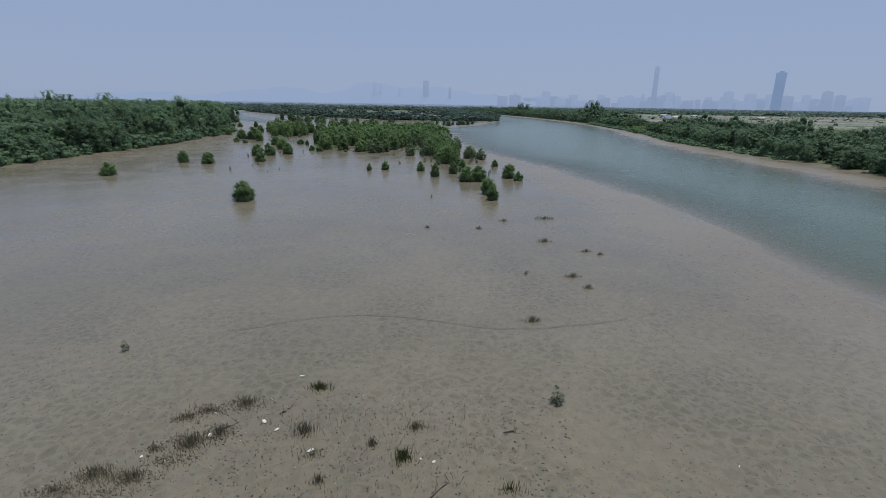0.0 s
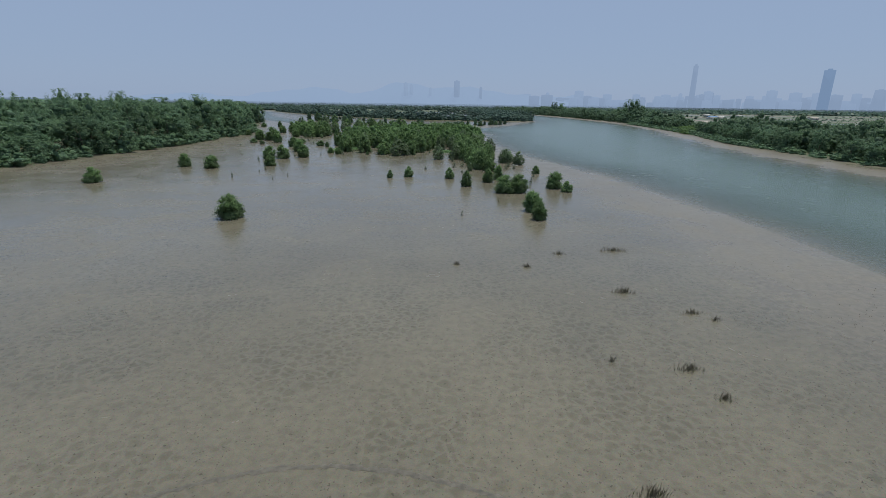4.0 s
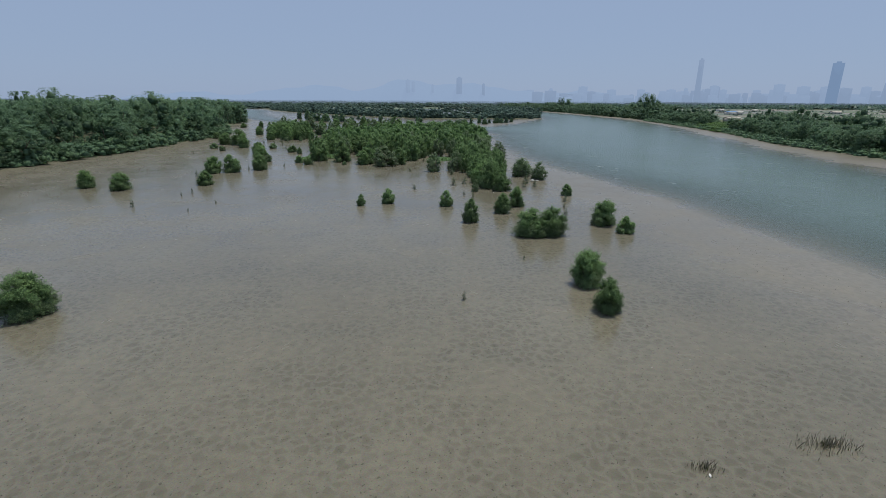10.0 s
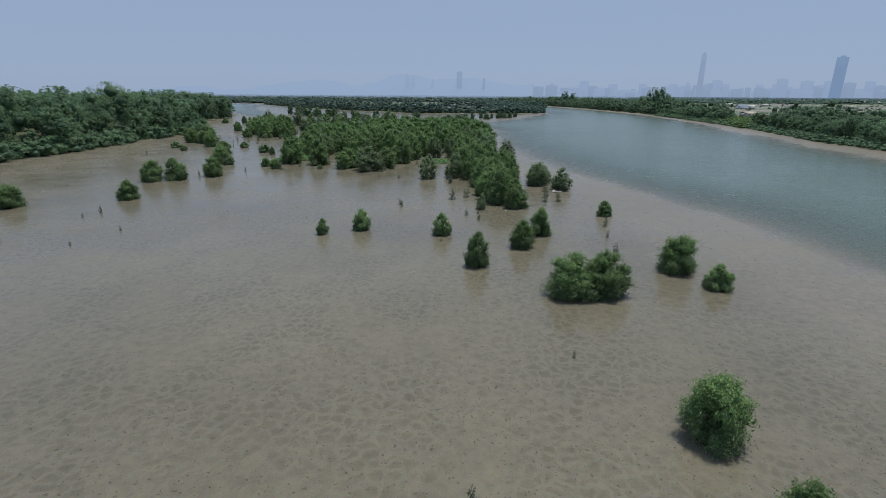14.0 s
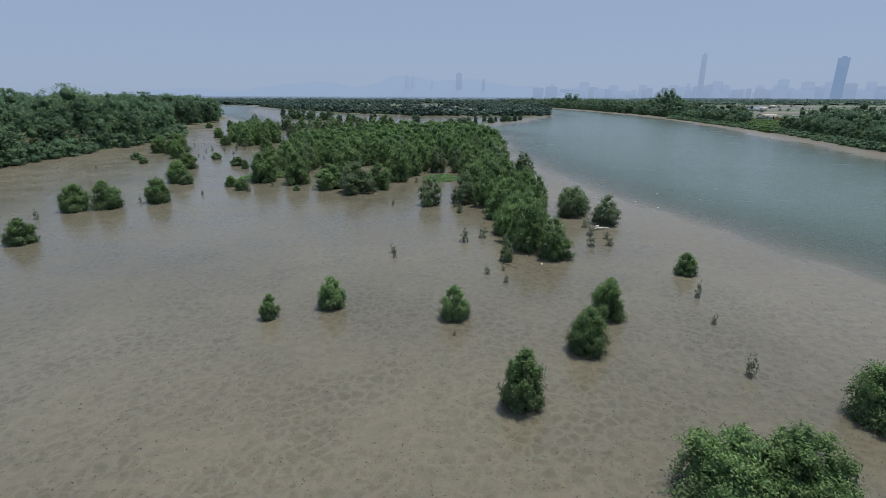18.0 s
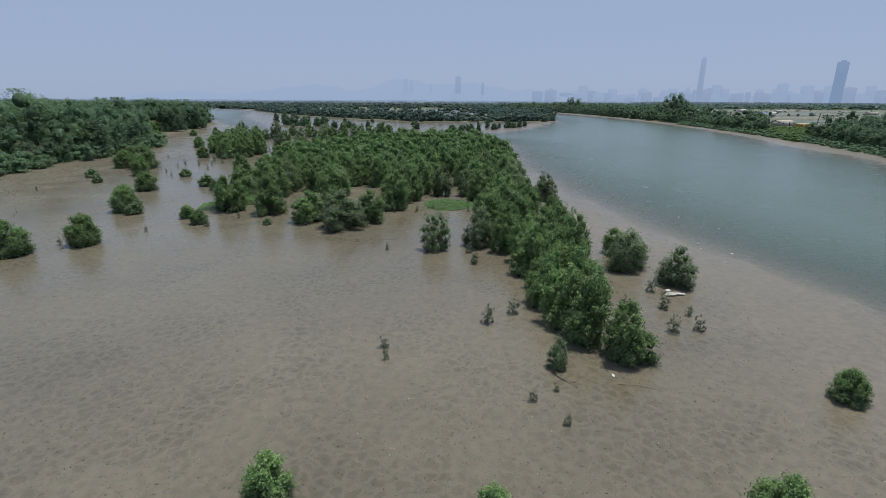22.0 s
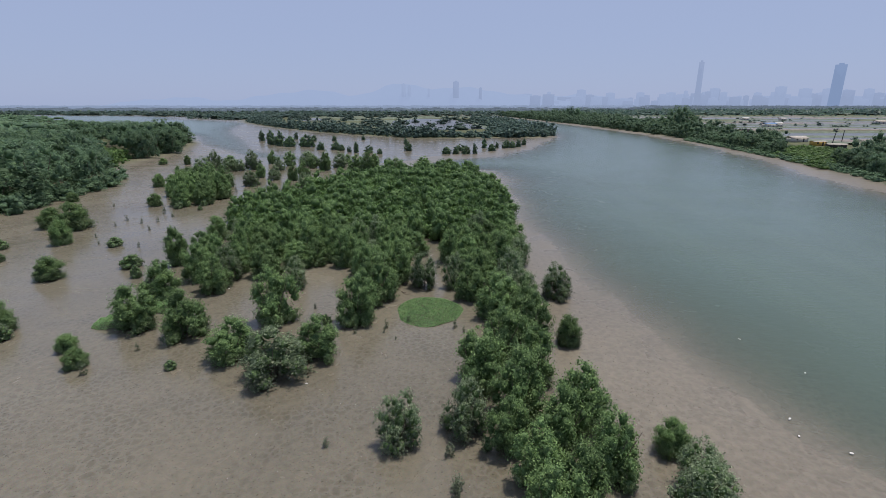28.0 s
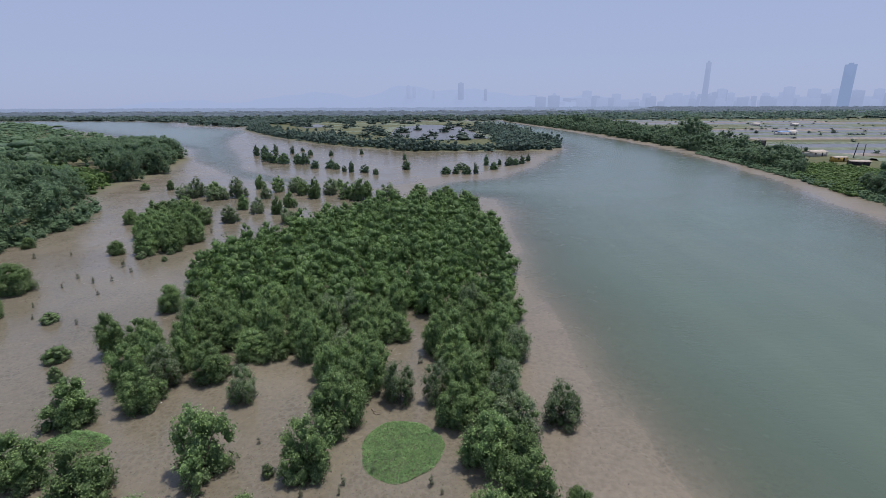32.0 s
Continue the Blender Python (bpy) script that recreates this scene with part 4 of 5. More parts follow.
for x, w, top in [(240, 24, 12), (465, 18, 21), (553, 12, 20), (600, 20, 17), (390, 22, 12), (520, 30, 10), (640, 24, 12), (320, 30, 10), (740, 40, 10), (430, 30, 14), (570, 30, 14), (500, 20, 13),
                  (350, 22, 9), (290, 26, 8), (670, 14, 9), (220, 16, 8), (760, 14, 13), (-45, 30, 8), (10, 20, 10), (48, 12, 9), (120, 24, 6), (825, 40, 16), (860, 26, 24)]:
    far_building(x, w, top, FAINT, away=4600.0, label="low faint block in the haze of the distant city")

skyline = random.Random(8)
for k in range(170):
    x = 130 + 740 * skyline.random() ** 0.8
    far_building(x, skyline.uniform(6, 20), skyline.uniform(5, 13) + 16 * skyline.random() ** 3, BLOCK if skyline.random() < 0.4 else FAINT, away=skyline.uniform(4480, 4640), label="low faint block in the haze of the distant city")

# hills behind the bay
hx = np.linspace(-3400, 2400, 90)
ridge = sum(h * np.exp(-((hx - at) / wide) ** 2) for at, h, wide in ((-2300, 70, 600), (-1150, 130, 480), (-330, 165, 330), (280, 140, 380), (1150, 95, 520)))
ridge = ridge + 9 * np.sin(hx * 0.011) + 6 * np.sin(hx * 0.027 + 1)
ridge *= np.clip((hx + 3400) / 900, 0, 1) * np.clip((2400 - hx) / 700, 0, 1)
hv = np.concatenate([np.stack([hx, np.full(90, y), z], 1) for y, z in ((4450, 0 * hx), (4560, np.maximum(ridge, 0)), (4680, 0 * hx))])
hq = [(r * 90 + k, r * 90 + k + 1, r * 90 + 91 + k, r * 90 + 90 + k) for r in range(2) for k in range(89)]
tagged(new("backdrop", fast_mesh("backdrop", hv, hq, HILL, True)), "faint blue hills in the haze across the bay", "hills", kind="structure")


# ---- bay, ponds and levees ----
def calm_water():
    """Open water far off: smooth, pale with suspended silt."""
    m, n, l, b = material("calm_water")
    co = n.new("ShaderNodeTexCoord").outputs["Object"]
    wide = noise_node(n, l, 0.01, 3, 0.6, coords=co)
    c = ramp(n, l, wide.outputs[0], [(0.35, (0.09, 0.095, 0.1)), (0.65, (0.12, 0.12, 0.12))])
    l.new(c.outputs[0], b.inputs["Base Color"])
    b.inputs["Roughness"].default_value, b.inputs["IOR"].default_value = 0.32, 1.33
    return m


CALM = calm_water()


def sheet(name, poly, z, label, category, kind="structure"):
    """A flat water surface inside an outline."""
    bm = bmesh.new()
    bm.faces.new([bm.verts.new((x, y, z)) for x, y in poly])
    bmesh.ops.triangulate(bm, faces=bm.faces[:])
    me = bpy.data.meshes.new(name)
    bm.to_mesh(me)
    bm.free()
    me.materials.append(CALM)
    return tagged(new(name, me), label, category, kind=kind)



# grass and earth of the levees greyed in base colour to imitate haze
LEVEE = plain("levee_grass_hazed", (0.125, 0.15, 0.108), 0.95, 0.35, 0.25)
EARTH = plain("levee_earth_hazed", (0.2, 0.178, 0.16), 0.95, 0.25, 0.2)


def levee(a, b, wide, high, mat=LEVEE):
    """An earth bank with sloping sides from a to b."""
    (x0, y0), (x1, y1) = a, b
    long = math.hypot(x1 - x0, y1 - y0)
    dx, dy = (x1 - x0) / long, (y1 - y0) / long
    n = max(2, int(long / 14))
    r = random.Random(int(x0 * 7 + y0))
    vs, qs = [], []
    for k in range(n + 1):
        c = (x0 + dx * long * k / n, y0 + dy * long * k / n)
        w, h = wide * r.uniform(0.85, 1.2), high * r.uniform(0.85, 1.15)
        for s, z in ((-1.0, 0.3), (-0.5, 0.6 + h), (0.5, 0.6 + h), (1.0, 0.3)):
            vs.append((c[0] - dy * s * w / 2, c[1] + dx * s * w / 2, z))
    for k in range(n):
        qs += [(k * 4 + j, k * 4 + j + 1, k * 4 + j + 5, k * 4 + j + 4) for j in range(3)]
    ob = new("levee", fast_mesh("levee", vs, qs, mat, True))
    return tagged(ob, "low earth levee overgrown with grass between fish ponds", "levee", "levees of the fish ponds")


ROWS = [405, 432, 470, 520, 566, 604, 655, 712, 775, 850, 930, 1010, 1090]
pond_pick = random.Random(12)
for k, (y0, y1) in enumerate(zip(ROWS, ROWS[1:])):
    x0 = 236 + max(0, y0 - 520) * 0.1
    x = x0
    while x < x0 + 900:
        wide = pond_pick.uniform(70, 210)
        tilt = pond_pick.uniform(-4, 4)
        if pond_pick.random() < 0.62:
            sheet("pond_water", [(x + 3, y0 + 5), (x + wide - 4, y0 + 5 + tilt), (x + wide - 4, y1 - 6), (x + 3, y1 - 6 + tilt)], 0.72, "still grey fish pond", "pond")
        levee((x + wide, y0), (x + wide, y1), pond_pick.uniform(6, 11), 0.8, EARTH if pond_pick.random() < 0.4 else LEVEE)
        x += wide
    levee((x0 - 6, y0), (x + 4, y0 - 2), pond_pick.uniform(8, 17), 0.9, EARTH if k % 3 == 1 else LEVEE)
    levee((x0 - 4, y0), (x0 - 4, y1), 9, 0.9)
verge = np.array([(236 + max(0, y - 520) * 0.1 + pond_pick.uniform(0, 800), y + pond_pick.uniform(-3, 3)) for y in ROWS for j in range(16 + (y > 600) * 16)])
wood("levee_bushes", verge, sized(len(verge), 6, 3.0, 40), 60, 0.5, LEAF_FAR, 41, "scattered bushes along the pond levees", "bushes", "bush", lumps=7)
sheet("pond_water", [(-51, 648), (-60, 790), (-38, 880), (-18, 900), (20, 860), (38, 660), (49, 590), (12, 570), (-20, 572)], 0.72, "still pond behind the island's trees", "pond")
sheet("pond_water", [(-216, 880), (-195, 930), (-150, 840), (-180, 806)], 0.72, "still pond behind the island's trees", "pond")
sheet("pond_water", [(-134, 675), (-104, 655), (-112, 612), (-128, 640)], 0.72, "still pond behind the island's trees", "pond")
for a, b in [((-58, 640), (-66, 800)), ((-66, 800), (-30, 905)), ((48, 590), (40, 760)), ((-150, 790), (-60, 810)), ((-160, 880), (-40, 905)), ((-230, 950), (60, 960)), ((-260, 1040), (90, 1030)),
             ((-140, 700), (-66, 720)), ((40, 760), (90, 900))]:
    levee(a, b, 11, 0.8)
levee((-236, 500), (-330, 596), 9, 2.2, EARTH)
levee((-330, 596), (-412, 684), 9, 2.2, EARTH)


# ---- huts and posts by the ponds ----
ROOF_TAN = plain("weathered_sheet_roof", (0.42, 0.37, 0.31), 0.7, 0.2, 0.6)
ROOF_BLUE = plain("blue_sheet", (0.14, 0.24, 0.42), 0.6, 0.2, 0.6)
ROOF_RED = plain("rusty_orange_sheet", (0.42, 0.16, 0.07), 0.75, 0.25, 0.5)
WALL_PALE = plain("pale_hut_wall", (0.5, 0.48, 0.44), 0.85, 0.15, 0.8)
WALL_YELLOW = plain("yellow_panel", (0.5, 0.33, 0.08), 0.6, 0.15, 0.8)
DARK = plain("dark_boards", (0.035, 0.035, 0.04), 0.85, 0.3, 1.0)


def solid(w, d, h, mat, z=0.0, name="wall"):
    v = [(sx * w / 2, sy * d / 2, z + sz * h) for sz in (0, 1) for sx, sy in ((-1, -1), (1, -1), (1, 1), (-1, 1))]
    return fast_mesh(name, v, [(0, 3, 2, 1), (4, 5, 6, 7), (0, 1, 5, 4), (1, 2, 6, 5), (2, 3, 7, 6), (3, 0, 4, 7)], mat)


def hut(x, y, w, d, h, turn, wall, roof, label, rise=0.9):
    """A small hut: walls, a pitched sheet roof with thickness, a door and a window in the front."""
    e = thing("hut", (x, y, 0.55), label, "hut", "huts by the ponds", turn)
    part("wall", solid(w, d, h, wall), e)
    o, t = 0.5, 0.12
    v = []
    for z in (0.0, t):
        v += [(-w / 2 - o, -d / 2 - o, h + z - 0.1), (w / 2 + o, -d / 2 - o, h + z - 0.1), (w / 2 + o, 0, h + rise + z), (-w / 2 - o, 0, h + rise + z),
              (w / 2 + o, d / 2 + o, h + z - 0.1), (-w / 2 - o, d / 2 + o, h + z - 0.1)]
    q = [(0, 3, 2, 1), (3, 5, 4, 2), (6, 7, 8, 9), (9, 8, 10, 11), (0, 1, 7, 6), (1, 2, 8, 7), (2, 4, 10, 8), (4, 5, 11, 10), (5, 3, 9, 11), (3, 0, 6, 9)]
    part("roof", fast_mesh("roof", v, q, roof), e)
    part("door", solid(0.9, 0.08, 2.0, DARK, 0, "door"), e).location = (w * 0.2, -d / 2 - 0.03, 0)
    part("window", solid(1.1, 0.08, 0.8, DARK, 0, "window"), e).location = (-w * 0.22, -d / 2 - 0.03, 1.1)
    return e


hut(216, 428, 11, 6, 2.4, 12, WALL_PALE, ROOF_TAN, "pale pond hut with a weathered tan sheet roof")
hut(208.5, 400, 7.5, 3.2, 2.2, 8, WALL_YELLOW, ROOF_TAN, "yellow site cabin with a low sheet roof", 0.3)
hut(206.5, 489, 6, 4, 2.3, 20, WALL_PALE, ROOF_RED, "small hut with a rusty orange roof")
hut(314, 607, 11, 6, 3.6, 4, WALL_PALE, ROOF_BLUE, "pond shed with a blue sheet roof")
hut(326, 612, 7, 5, 3.8, 4, WALL_PALE, WALL_PALE, "white pond shed beside the water")
hut(415, 816, 9, 6, 3.2, 0, WALL_PALE, WALL_PALE, "white pond shed on a far levee")
hut(464, 812, 8, 5, 2.6, 0, WALL_PALE, WALL_PALE, "white pond shed on a far levee")
hut(500, 700, 12, 5, 2.8, 0, WALL_PALE, ROOF_TAN, "long pond shed on a far levee")
hut(206, 384, 8, 4, 1.9, -14, DARK, ROOF_TAN, "low grey shed among bank shrubs", 0.4)
hut(224, 492, 5.5, 3.5, 4.0, 0, DARK, DARK, "dark boarded shed beside a fish pond", 0.3)
for x, y, h, lean in [(228, 415, 8.4, 12), (234.0, 416, 7.4, 3)]:
    e = thing("post", (x, y, 0.4), "dark leaning mooring post beside a fish pond", "post", "posts by the pond", 20)
    v, q = tube([(0, 0, 0), (math.tan(radians(lean)) * h * 0.5, 0, h * 0.5), (math.tan(radians(lean)) * h, 0, h)], [0.24, 0.22, 0.18], 8)
    part("shaft", fast_mesh("shaft", v, q, DARK, True), e)
    v, q = tube([(math.tan(radians(lean)) * h - 0.5, 0, h - 0.2), (math.tan(radians(lean)) * h + 0.5, 0, h - 0.1)], [0.16, 0.14], 6)
    part("crossbar", fast_mesh("crossbar", v, q, DARK, True), e)

# ---- creeping green mats ----
def creeper(x, y, rx, ry, seed, n, high=0.3):
    rng = np.random.default_rng(seed)
    a, r = rng.uniform(0, 2 * math.pi, n), np.sqrt(rng.uniform(0, 1, n))
    r = r * (1 + 0.045 * np.sin(3 * a + seed) + 0.02 * np.sin(7 * a))
    z = 0.05 + high * (1 - r ** 3).clip(0) * rng.uniform(0.6, 1.0, n) * (1 + 0.25 * wobble(rx * r * np.cos(a), ry * r * np.sin(a), 2.6))
    p = np.stack([rx * r * np.cos(a), ry * r * np.sin(a), z], 1)
    v, q = leaf_cloud(rng, p, np.tile([0, 0, 1.0], (n, 1)), 0.075, 0.45)
    e = thing("creeper_mat", (x, y, ground_z(x, y)), "bright green mat of creeping plants on the mud", "plant", "creeping green mats")
    part("leaves", fast_mesh("leaves", v, q, LEAF_MAT), e)
    rn = random.Random(seed)
    stems = []
    for k in range(14):
        w, f = rn.uniform(0, 6.28), rn.uniform(0.4, 0.95)
        stems.append(tube([(0, 0, 0.1), (rx * f * 0.5 * math.cos(w), ry * f * 0.5 * math.sin(w), 0.14), (rx * f * math.cos(w + 0.2), ry * f * math.sin(w + 0.2), 0.02)], [0.02, 0.015, 0.01], 4))
    v, q = merge(stems)
    part("runners", fast_mesh("runners", v, q, STALK, True), e)


creeper(1.2, 178.5, 3.7, 4.1, 1, 15000, 0.38)
creeper(-32.6, 175.2, 2.0, 1.5, 2, 4000, 0.9)
creeper(-28.6, 179.2, 3.0, 1.4, 3, 5000, 1.0)

# ---- tufts, litter and specks on the mud ----
GRASS = leaf_material("marsh_grass", (0.05, 0.07, 0.025), (0.09, 0.105, 0.04), (0.14, 0.15, 0.06))
SHELL = plain("bleached_white", (0.55, 0.53, 0.49), 0.6, 0.1, 8.0)
PEG = plain("dark_wet_pegs", (0.05, 0.042, 0.034), 0.6, 0.35, 5.0)


def blades(rng, n, rx, ry, h, wide):
    """Upright tapering blades standing within an oval."""
    a, r = rng.uniform(0, 2 * math.pi, n), np.abs(rng.normal(0, 0.62, n)).clip(0, 1.5)
    x, y = rx * r * np.cos(a), ry * r * np.sin(a)
    hh = h * rng.uniform(0.35, 1.1, n) * (1.15 - 0.5 * r)
    w, t = wide * rng.uniform(0.6, 1.4, n), rng.uniform(0, math.pi, n)
    lean = rng.normal(0, 0.22, (n, 2)) * hh[:, None]
    ux, uy = np.cos(t) * w, np.sin(t) * w
    z0 = np.full(n, -0.03)
    v = np.stack([np.stack([x - ux, y - uy, z0], 1), np.stack([x + ux, y + uy, z0], 1),
                  np.stack([x + ux * 0.5 + lean[:, 0] * 0.5, y + uy * 0.5 + lean[:, 1] * 0.5, hh * 0.6], 1), np.stack([x + lean[:, 0], y + lean[:, 1], hh], 1)], 1)
    return v.reshape(-1, 3), np.arange(4 * n).reshape(n, 4)


def tuft(x, y, rx, ry, n, h, green=0.0):
    rng = np.random.default_rng(int(abs(x) * 100 + y * 10))
    e = thing("grass_tuft", (x, y, ground_z(x, y)), "thin green marsh grass tuft on wet mud" if green > 0.4 else "dry brown stubble tuft on wet mud", "grass tuft", "tufts on the mudflat")
    v, q = blades(rng, int(n * 1.7), rx, ry, h * 1.15, 0.014)
    tagged(part("stalk_mass", fast_mesh("stalk_mass", v, q, GRASS if green > 0.4 else STALK), e), kind="stuff")
    v, q = blades(rng, n // 3, rx * 0.8, ry * 0.8, h * 0.7, 0.017)
    tagged(part("shoot_mass", fast_mesh("shoot_mass", v, q, GRASS), e), kind="stuff")


for x, y, rx, ry, n, h, gr in [(-8.9, 23.6, 0.6, 0.4, 110, 0.4, 0), (-10.6, 23.0, 0.7, 0.3, 60, 0.3, 0), (-11.5, 22.5, 0.6, 0.25, 50, 0.28, 0), (-9.4, 21.2, 0.5, 0.5, 110, 0.35, 0), (-10.5, 20.4, 0.7, 0.7, 240, 0.38, 0),
                               (-12.0, 20.1, 0.3, 0.2, 40, 0.25, 0), (-13.7, 18.5, 0.7, 0.5, 150, 0.4, 0), (-12.0, 18.3, 0.7, 0.4, 140, 0.38, 0), (-14.8, 17.7, 0.8, 0.3, 60, 0.28, 0),
                               (-5.3, 21.1, 0.8, 0.6, 130, 0.5, 0), (-5.2, 25.0, 0.8, 0.4, 130, 0.4, 1), (-0.4, 19.0, 0.6, 0.5, 130, 0.5, 1), (0.2, 21.2, 0.7, 0.4, 80, 0.4, 0), (-1.9, 20.0, 0.25, 0.2, 80, 0.4, 0),
                               (-4.0, 17.7, 0.4, 0.3, 60, 0.4, 0), (-4.6, 19.4, 1.0, 0.5, 60, 0.3, 0)]:
    tuft(x, y, rx, ry, n, h, gr)
for x, y, rx, ry, n, h, gr in [(4.2, 16.9, 0.8, 0.5, 80, 0.3, 1), (9.1, 33.6, 0.8, 0.4, 90, 0.45, 0), (15.9, 55.9, 1.1, 0.5, 90, 0.5, 0), (19.1, 68.2, 1.8, 0.7, 130, 0.45, 0), (19.5, 51.7, 0.9, 0.5, 60, 0.4, 0),
                               (20.7, 50.5, 0.5, 0.4, 40, 0.35, 0), (15.3, 43.4, 1.0, 0.5, 80, 0.45, 0), (15.8, 40.4, 0.6, 0.4, 50, 0.4, 0), (12.9, 66.7, 0.6, 0.4, 60, 0.45, 0), (8.8, 62.3, 0.5, 0.4, 50, 0.4, 0),
                               (2.1, 62.9, 0.6, 0.4, 50, 0.35, 0), (11.0, 44.3, 0.15, 0.15, 14, 0.5, 0)]:
    tuft(x, y, rx, ry, n, h, gr)
SMALL = [(20.4, 123.7, 1.3), (17.9, 113.0, 1.4), (19.2, 119.1, 0.8), (-38.9, 128.5, 1.0), (-39.5, 126.2, 0.7), (-31.6, 120.6, 0.6), (-32.9, 115.1, 0.5), (-42.0, 117.6, 1.3), (3.5, 84.7, 0.8), (-3.0, 132.8, 0.9),
         (9.7, 94.9, 0.5), (2.2, 117.4, 0.4), (-34.4, 162.0, 0.9), (-46.9, 146.6, 1.4), (-54.9, 206.5, 0.8), (-58.2, 210.7, 0.9),
         (-47.2, 204.7, 1.1), (-53.5, 247.7, 1.9), (-59.7, 241.1, 1.2), (-51.9, 256.9, 1.6), (-60.2, 219.2, 0.9), (-9.0, 170.6, 0.6), (-2.0, 171.5, 0.5)]
SMALL += [(-60.8, 223.8, 1.4), (-56.4, 221.4, 1.4), (-53.9, 222.6, 1.3), (-51.9, 216.0, 1.1), (-78.3, 235.7, 1.4), (-56.9, 230.5, 1.9), (-53.5, 227.4, 1.3), (-72.2, 237.6, 1.0),
          (-26.4, 169.3, 1.0), (-28.6, 164.9, 1.4), (-11.9, 179.2, 0.8), (-13.1, 177.4, 0.6), (-3.2, 174.2, 1.1), (-3.3, 173.1, 0.8), (-1.0, 175.5, 1.0), (4.0, 174.1, 1.2), (-6.3, 172.9, 0.9), (4.9, 173.2, 0.7),
          (2.1, 193.8, 1.4), (-68.0, 188.3, 1.0), (-40.4, 156.5, 1.1)]
# low bushes: place, width, height
for x, y, w, h in [(-51.6, 205.5, 2.6, 1.6), (-42.0, 194.4, 3.2, 2.0), (-56.5, 235.9, 2.4, 1.5), (-51.0, 234.2, 1.2, 1.1), (-52.2, 238.9, 1.6, 1.5), (-43.8, 236.0, 1.3, 1.2), (-38.8, 189.8, 1.6, 1.9), (-24.8, 183.9, 1.2, 1.0),
                   (-9.8, 175.2, 1.3, 1.2), (-69.0, 203.4, 2.8, 1.8), (-63.7, 197.0, 2.0, 1.5), (-41.4, 171.3, 2.4, 1.8), (-21.5, 165.8, 1.2, 0.9)]:
    plant("dwarf", x, y, w, h)
for x, y, w, h in [(-33.1, 169.3, 2.0, 1.8), (-30.1, 166.4, 2.2, 1.8)]:
    plant("bush", x, y, w, h)
for x, y, h in SMALL:
    plant("sapling", x, y, h * 0.42, h)


def pegs(name, n, area, seed, label, high=0.1, near=1.0):
    """Breathing roots and snail shells: little three-sided spikes pushed out of the mud."""
    rng = np.random.default_rng(seed)
    (x0, y0), (x1, y1) = area
    x, y = rng.uniform(x0, x1, n), rng.uniform(y0, y1, n) ** near
    keep = (wobble(x, y, 0.13) + 0.6 * wobble(x, y, 0.5) + rng.normal(0, 0.7, n) > -0.35) & (depth_in(RIVER, x, y) < -3)
    x, y = x[keep], y[keep]
    n = len(x)
    r, h = rng.uniform(0.02, 0.07, n), high * rng.uniform(0.4, 1.5, n)
    z = land_height(x, y)[0]
    h, z = h + z, z - 0.03
    a = rng.uniform(0, 6.28, n)
    ring = [np.stack([x + r * np.cos(a + k * 2.094), y + r * np.sin(a + k * 2.094), z], 1) for k in range(3)]
    tip = np.stack([x + rng.normal(0, 0.02, n), y + rng.normal(0, 0.02, n), h], 1)
    v = np.concatenate([*ring, tip])
    i = np.arange(n)
    t = np.concatenate([np.stack([i + n * k, i + n * ((k + 1) % 3), i + 3 * n], 1) for k in range(3)])
    return tagged(new(name, fast_mesh(name, v, np.zeros((0, 4)), PEG, tris=t)), label, "breathing roots", kind="stuff")


pegs("breathing_roots", 6000, ((-26, 12), (42, 52)), 1, "small dark breathing roots and snails dotting the mud", 0.06)
pegs("breathing_roots", 6000, ((-45, 50), (42, 128)), 4, "small dark breathing roots and snails dotting the mud", 0.06)
pegs("breathing_roots", 9000, ((-45, 125), (24, 205)), 2, "small dark breathing roots and snails dotting the mud", 0.06)
pegs("breathing_roots", 5500, ((-94, 100), (-56, 260)), 3, "small dark breathing roots crowding the mud by the bank", 0.18)


def crumbs(n, seed, mat, place, big, label):
    """Clods, shells and crumbs: small uneven lumps pressed into the mud."""
    rng = np.random.default_rng(seed)
    x, y = place(rng, n)
    bv, bq, bt = ball(5, 3)
    s = rng.uniform(0.3, 1.0, (n, 1, 1)) ** 2 * big
    v = bv[None] * s * rng.uniform(0.6, 1.3, (n, len(bv), 1)) * np.array([1, 0.8, 0.55])
    a = rng.uniform(0, 6.28, n)
    c, w = np.cos(a)[:, None], np.sin(a)[:, None]
    v = np.stack([v[..., 0] * c - v[..., 1] * w, v[..., 0] * w + v[..., 1] * c, v[..., 2]], -1)
    v += np.stack([x, y, land_height(x, y)[0] + 0.004], 1)[:, None]
    k = (np.arange(n) * len(bv))[:, None, None]
    me = fast_mesh("crumbs", v.reshape(-1, 3), (bq[None] + k).reshape(-1, 4), mat, tris=(bt[None] + k).reshape(-1, 3))
    return tagged(new("crumbs", me), label, "mud crumbs", kind="stuff")


CLOD = plain("dark_clods", (0.108, 0.093, 0.068), 0.75, 0.4, 9.0)
PALE = plain("pale_shell_bits", (0.3, 0.28, 0.24), 0.7, 0.3, 9.0)


# heaps of trampled stubble on the low ridge: place, half-widths
HEAPS = [(-8.9, 23.6, 0.75, 0.5), (-10.6, 23.1, 0.8, 0.35), (-11.6, 22.4, 0.6, 0.3), (-9.4, 21.2, 0.6, 0.55), (-10.5, 20.6, 0.75, 0.5), (-10.9, 19.3, 0.8, 0.4), (-12.0, 20.2, 0.4, 0.25),
         (-13.7, 18.5, 0.7, 0.5), (-12.2, 18.2, 0.8, 0.4), (-14.9, 17.6, 0.8, 0.3), (-12.9, 17.4, 1.0, 0.3)]
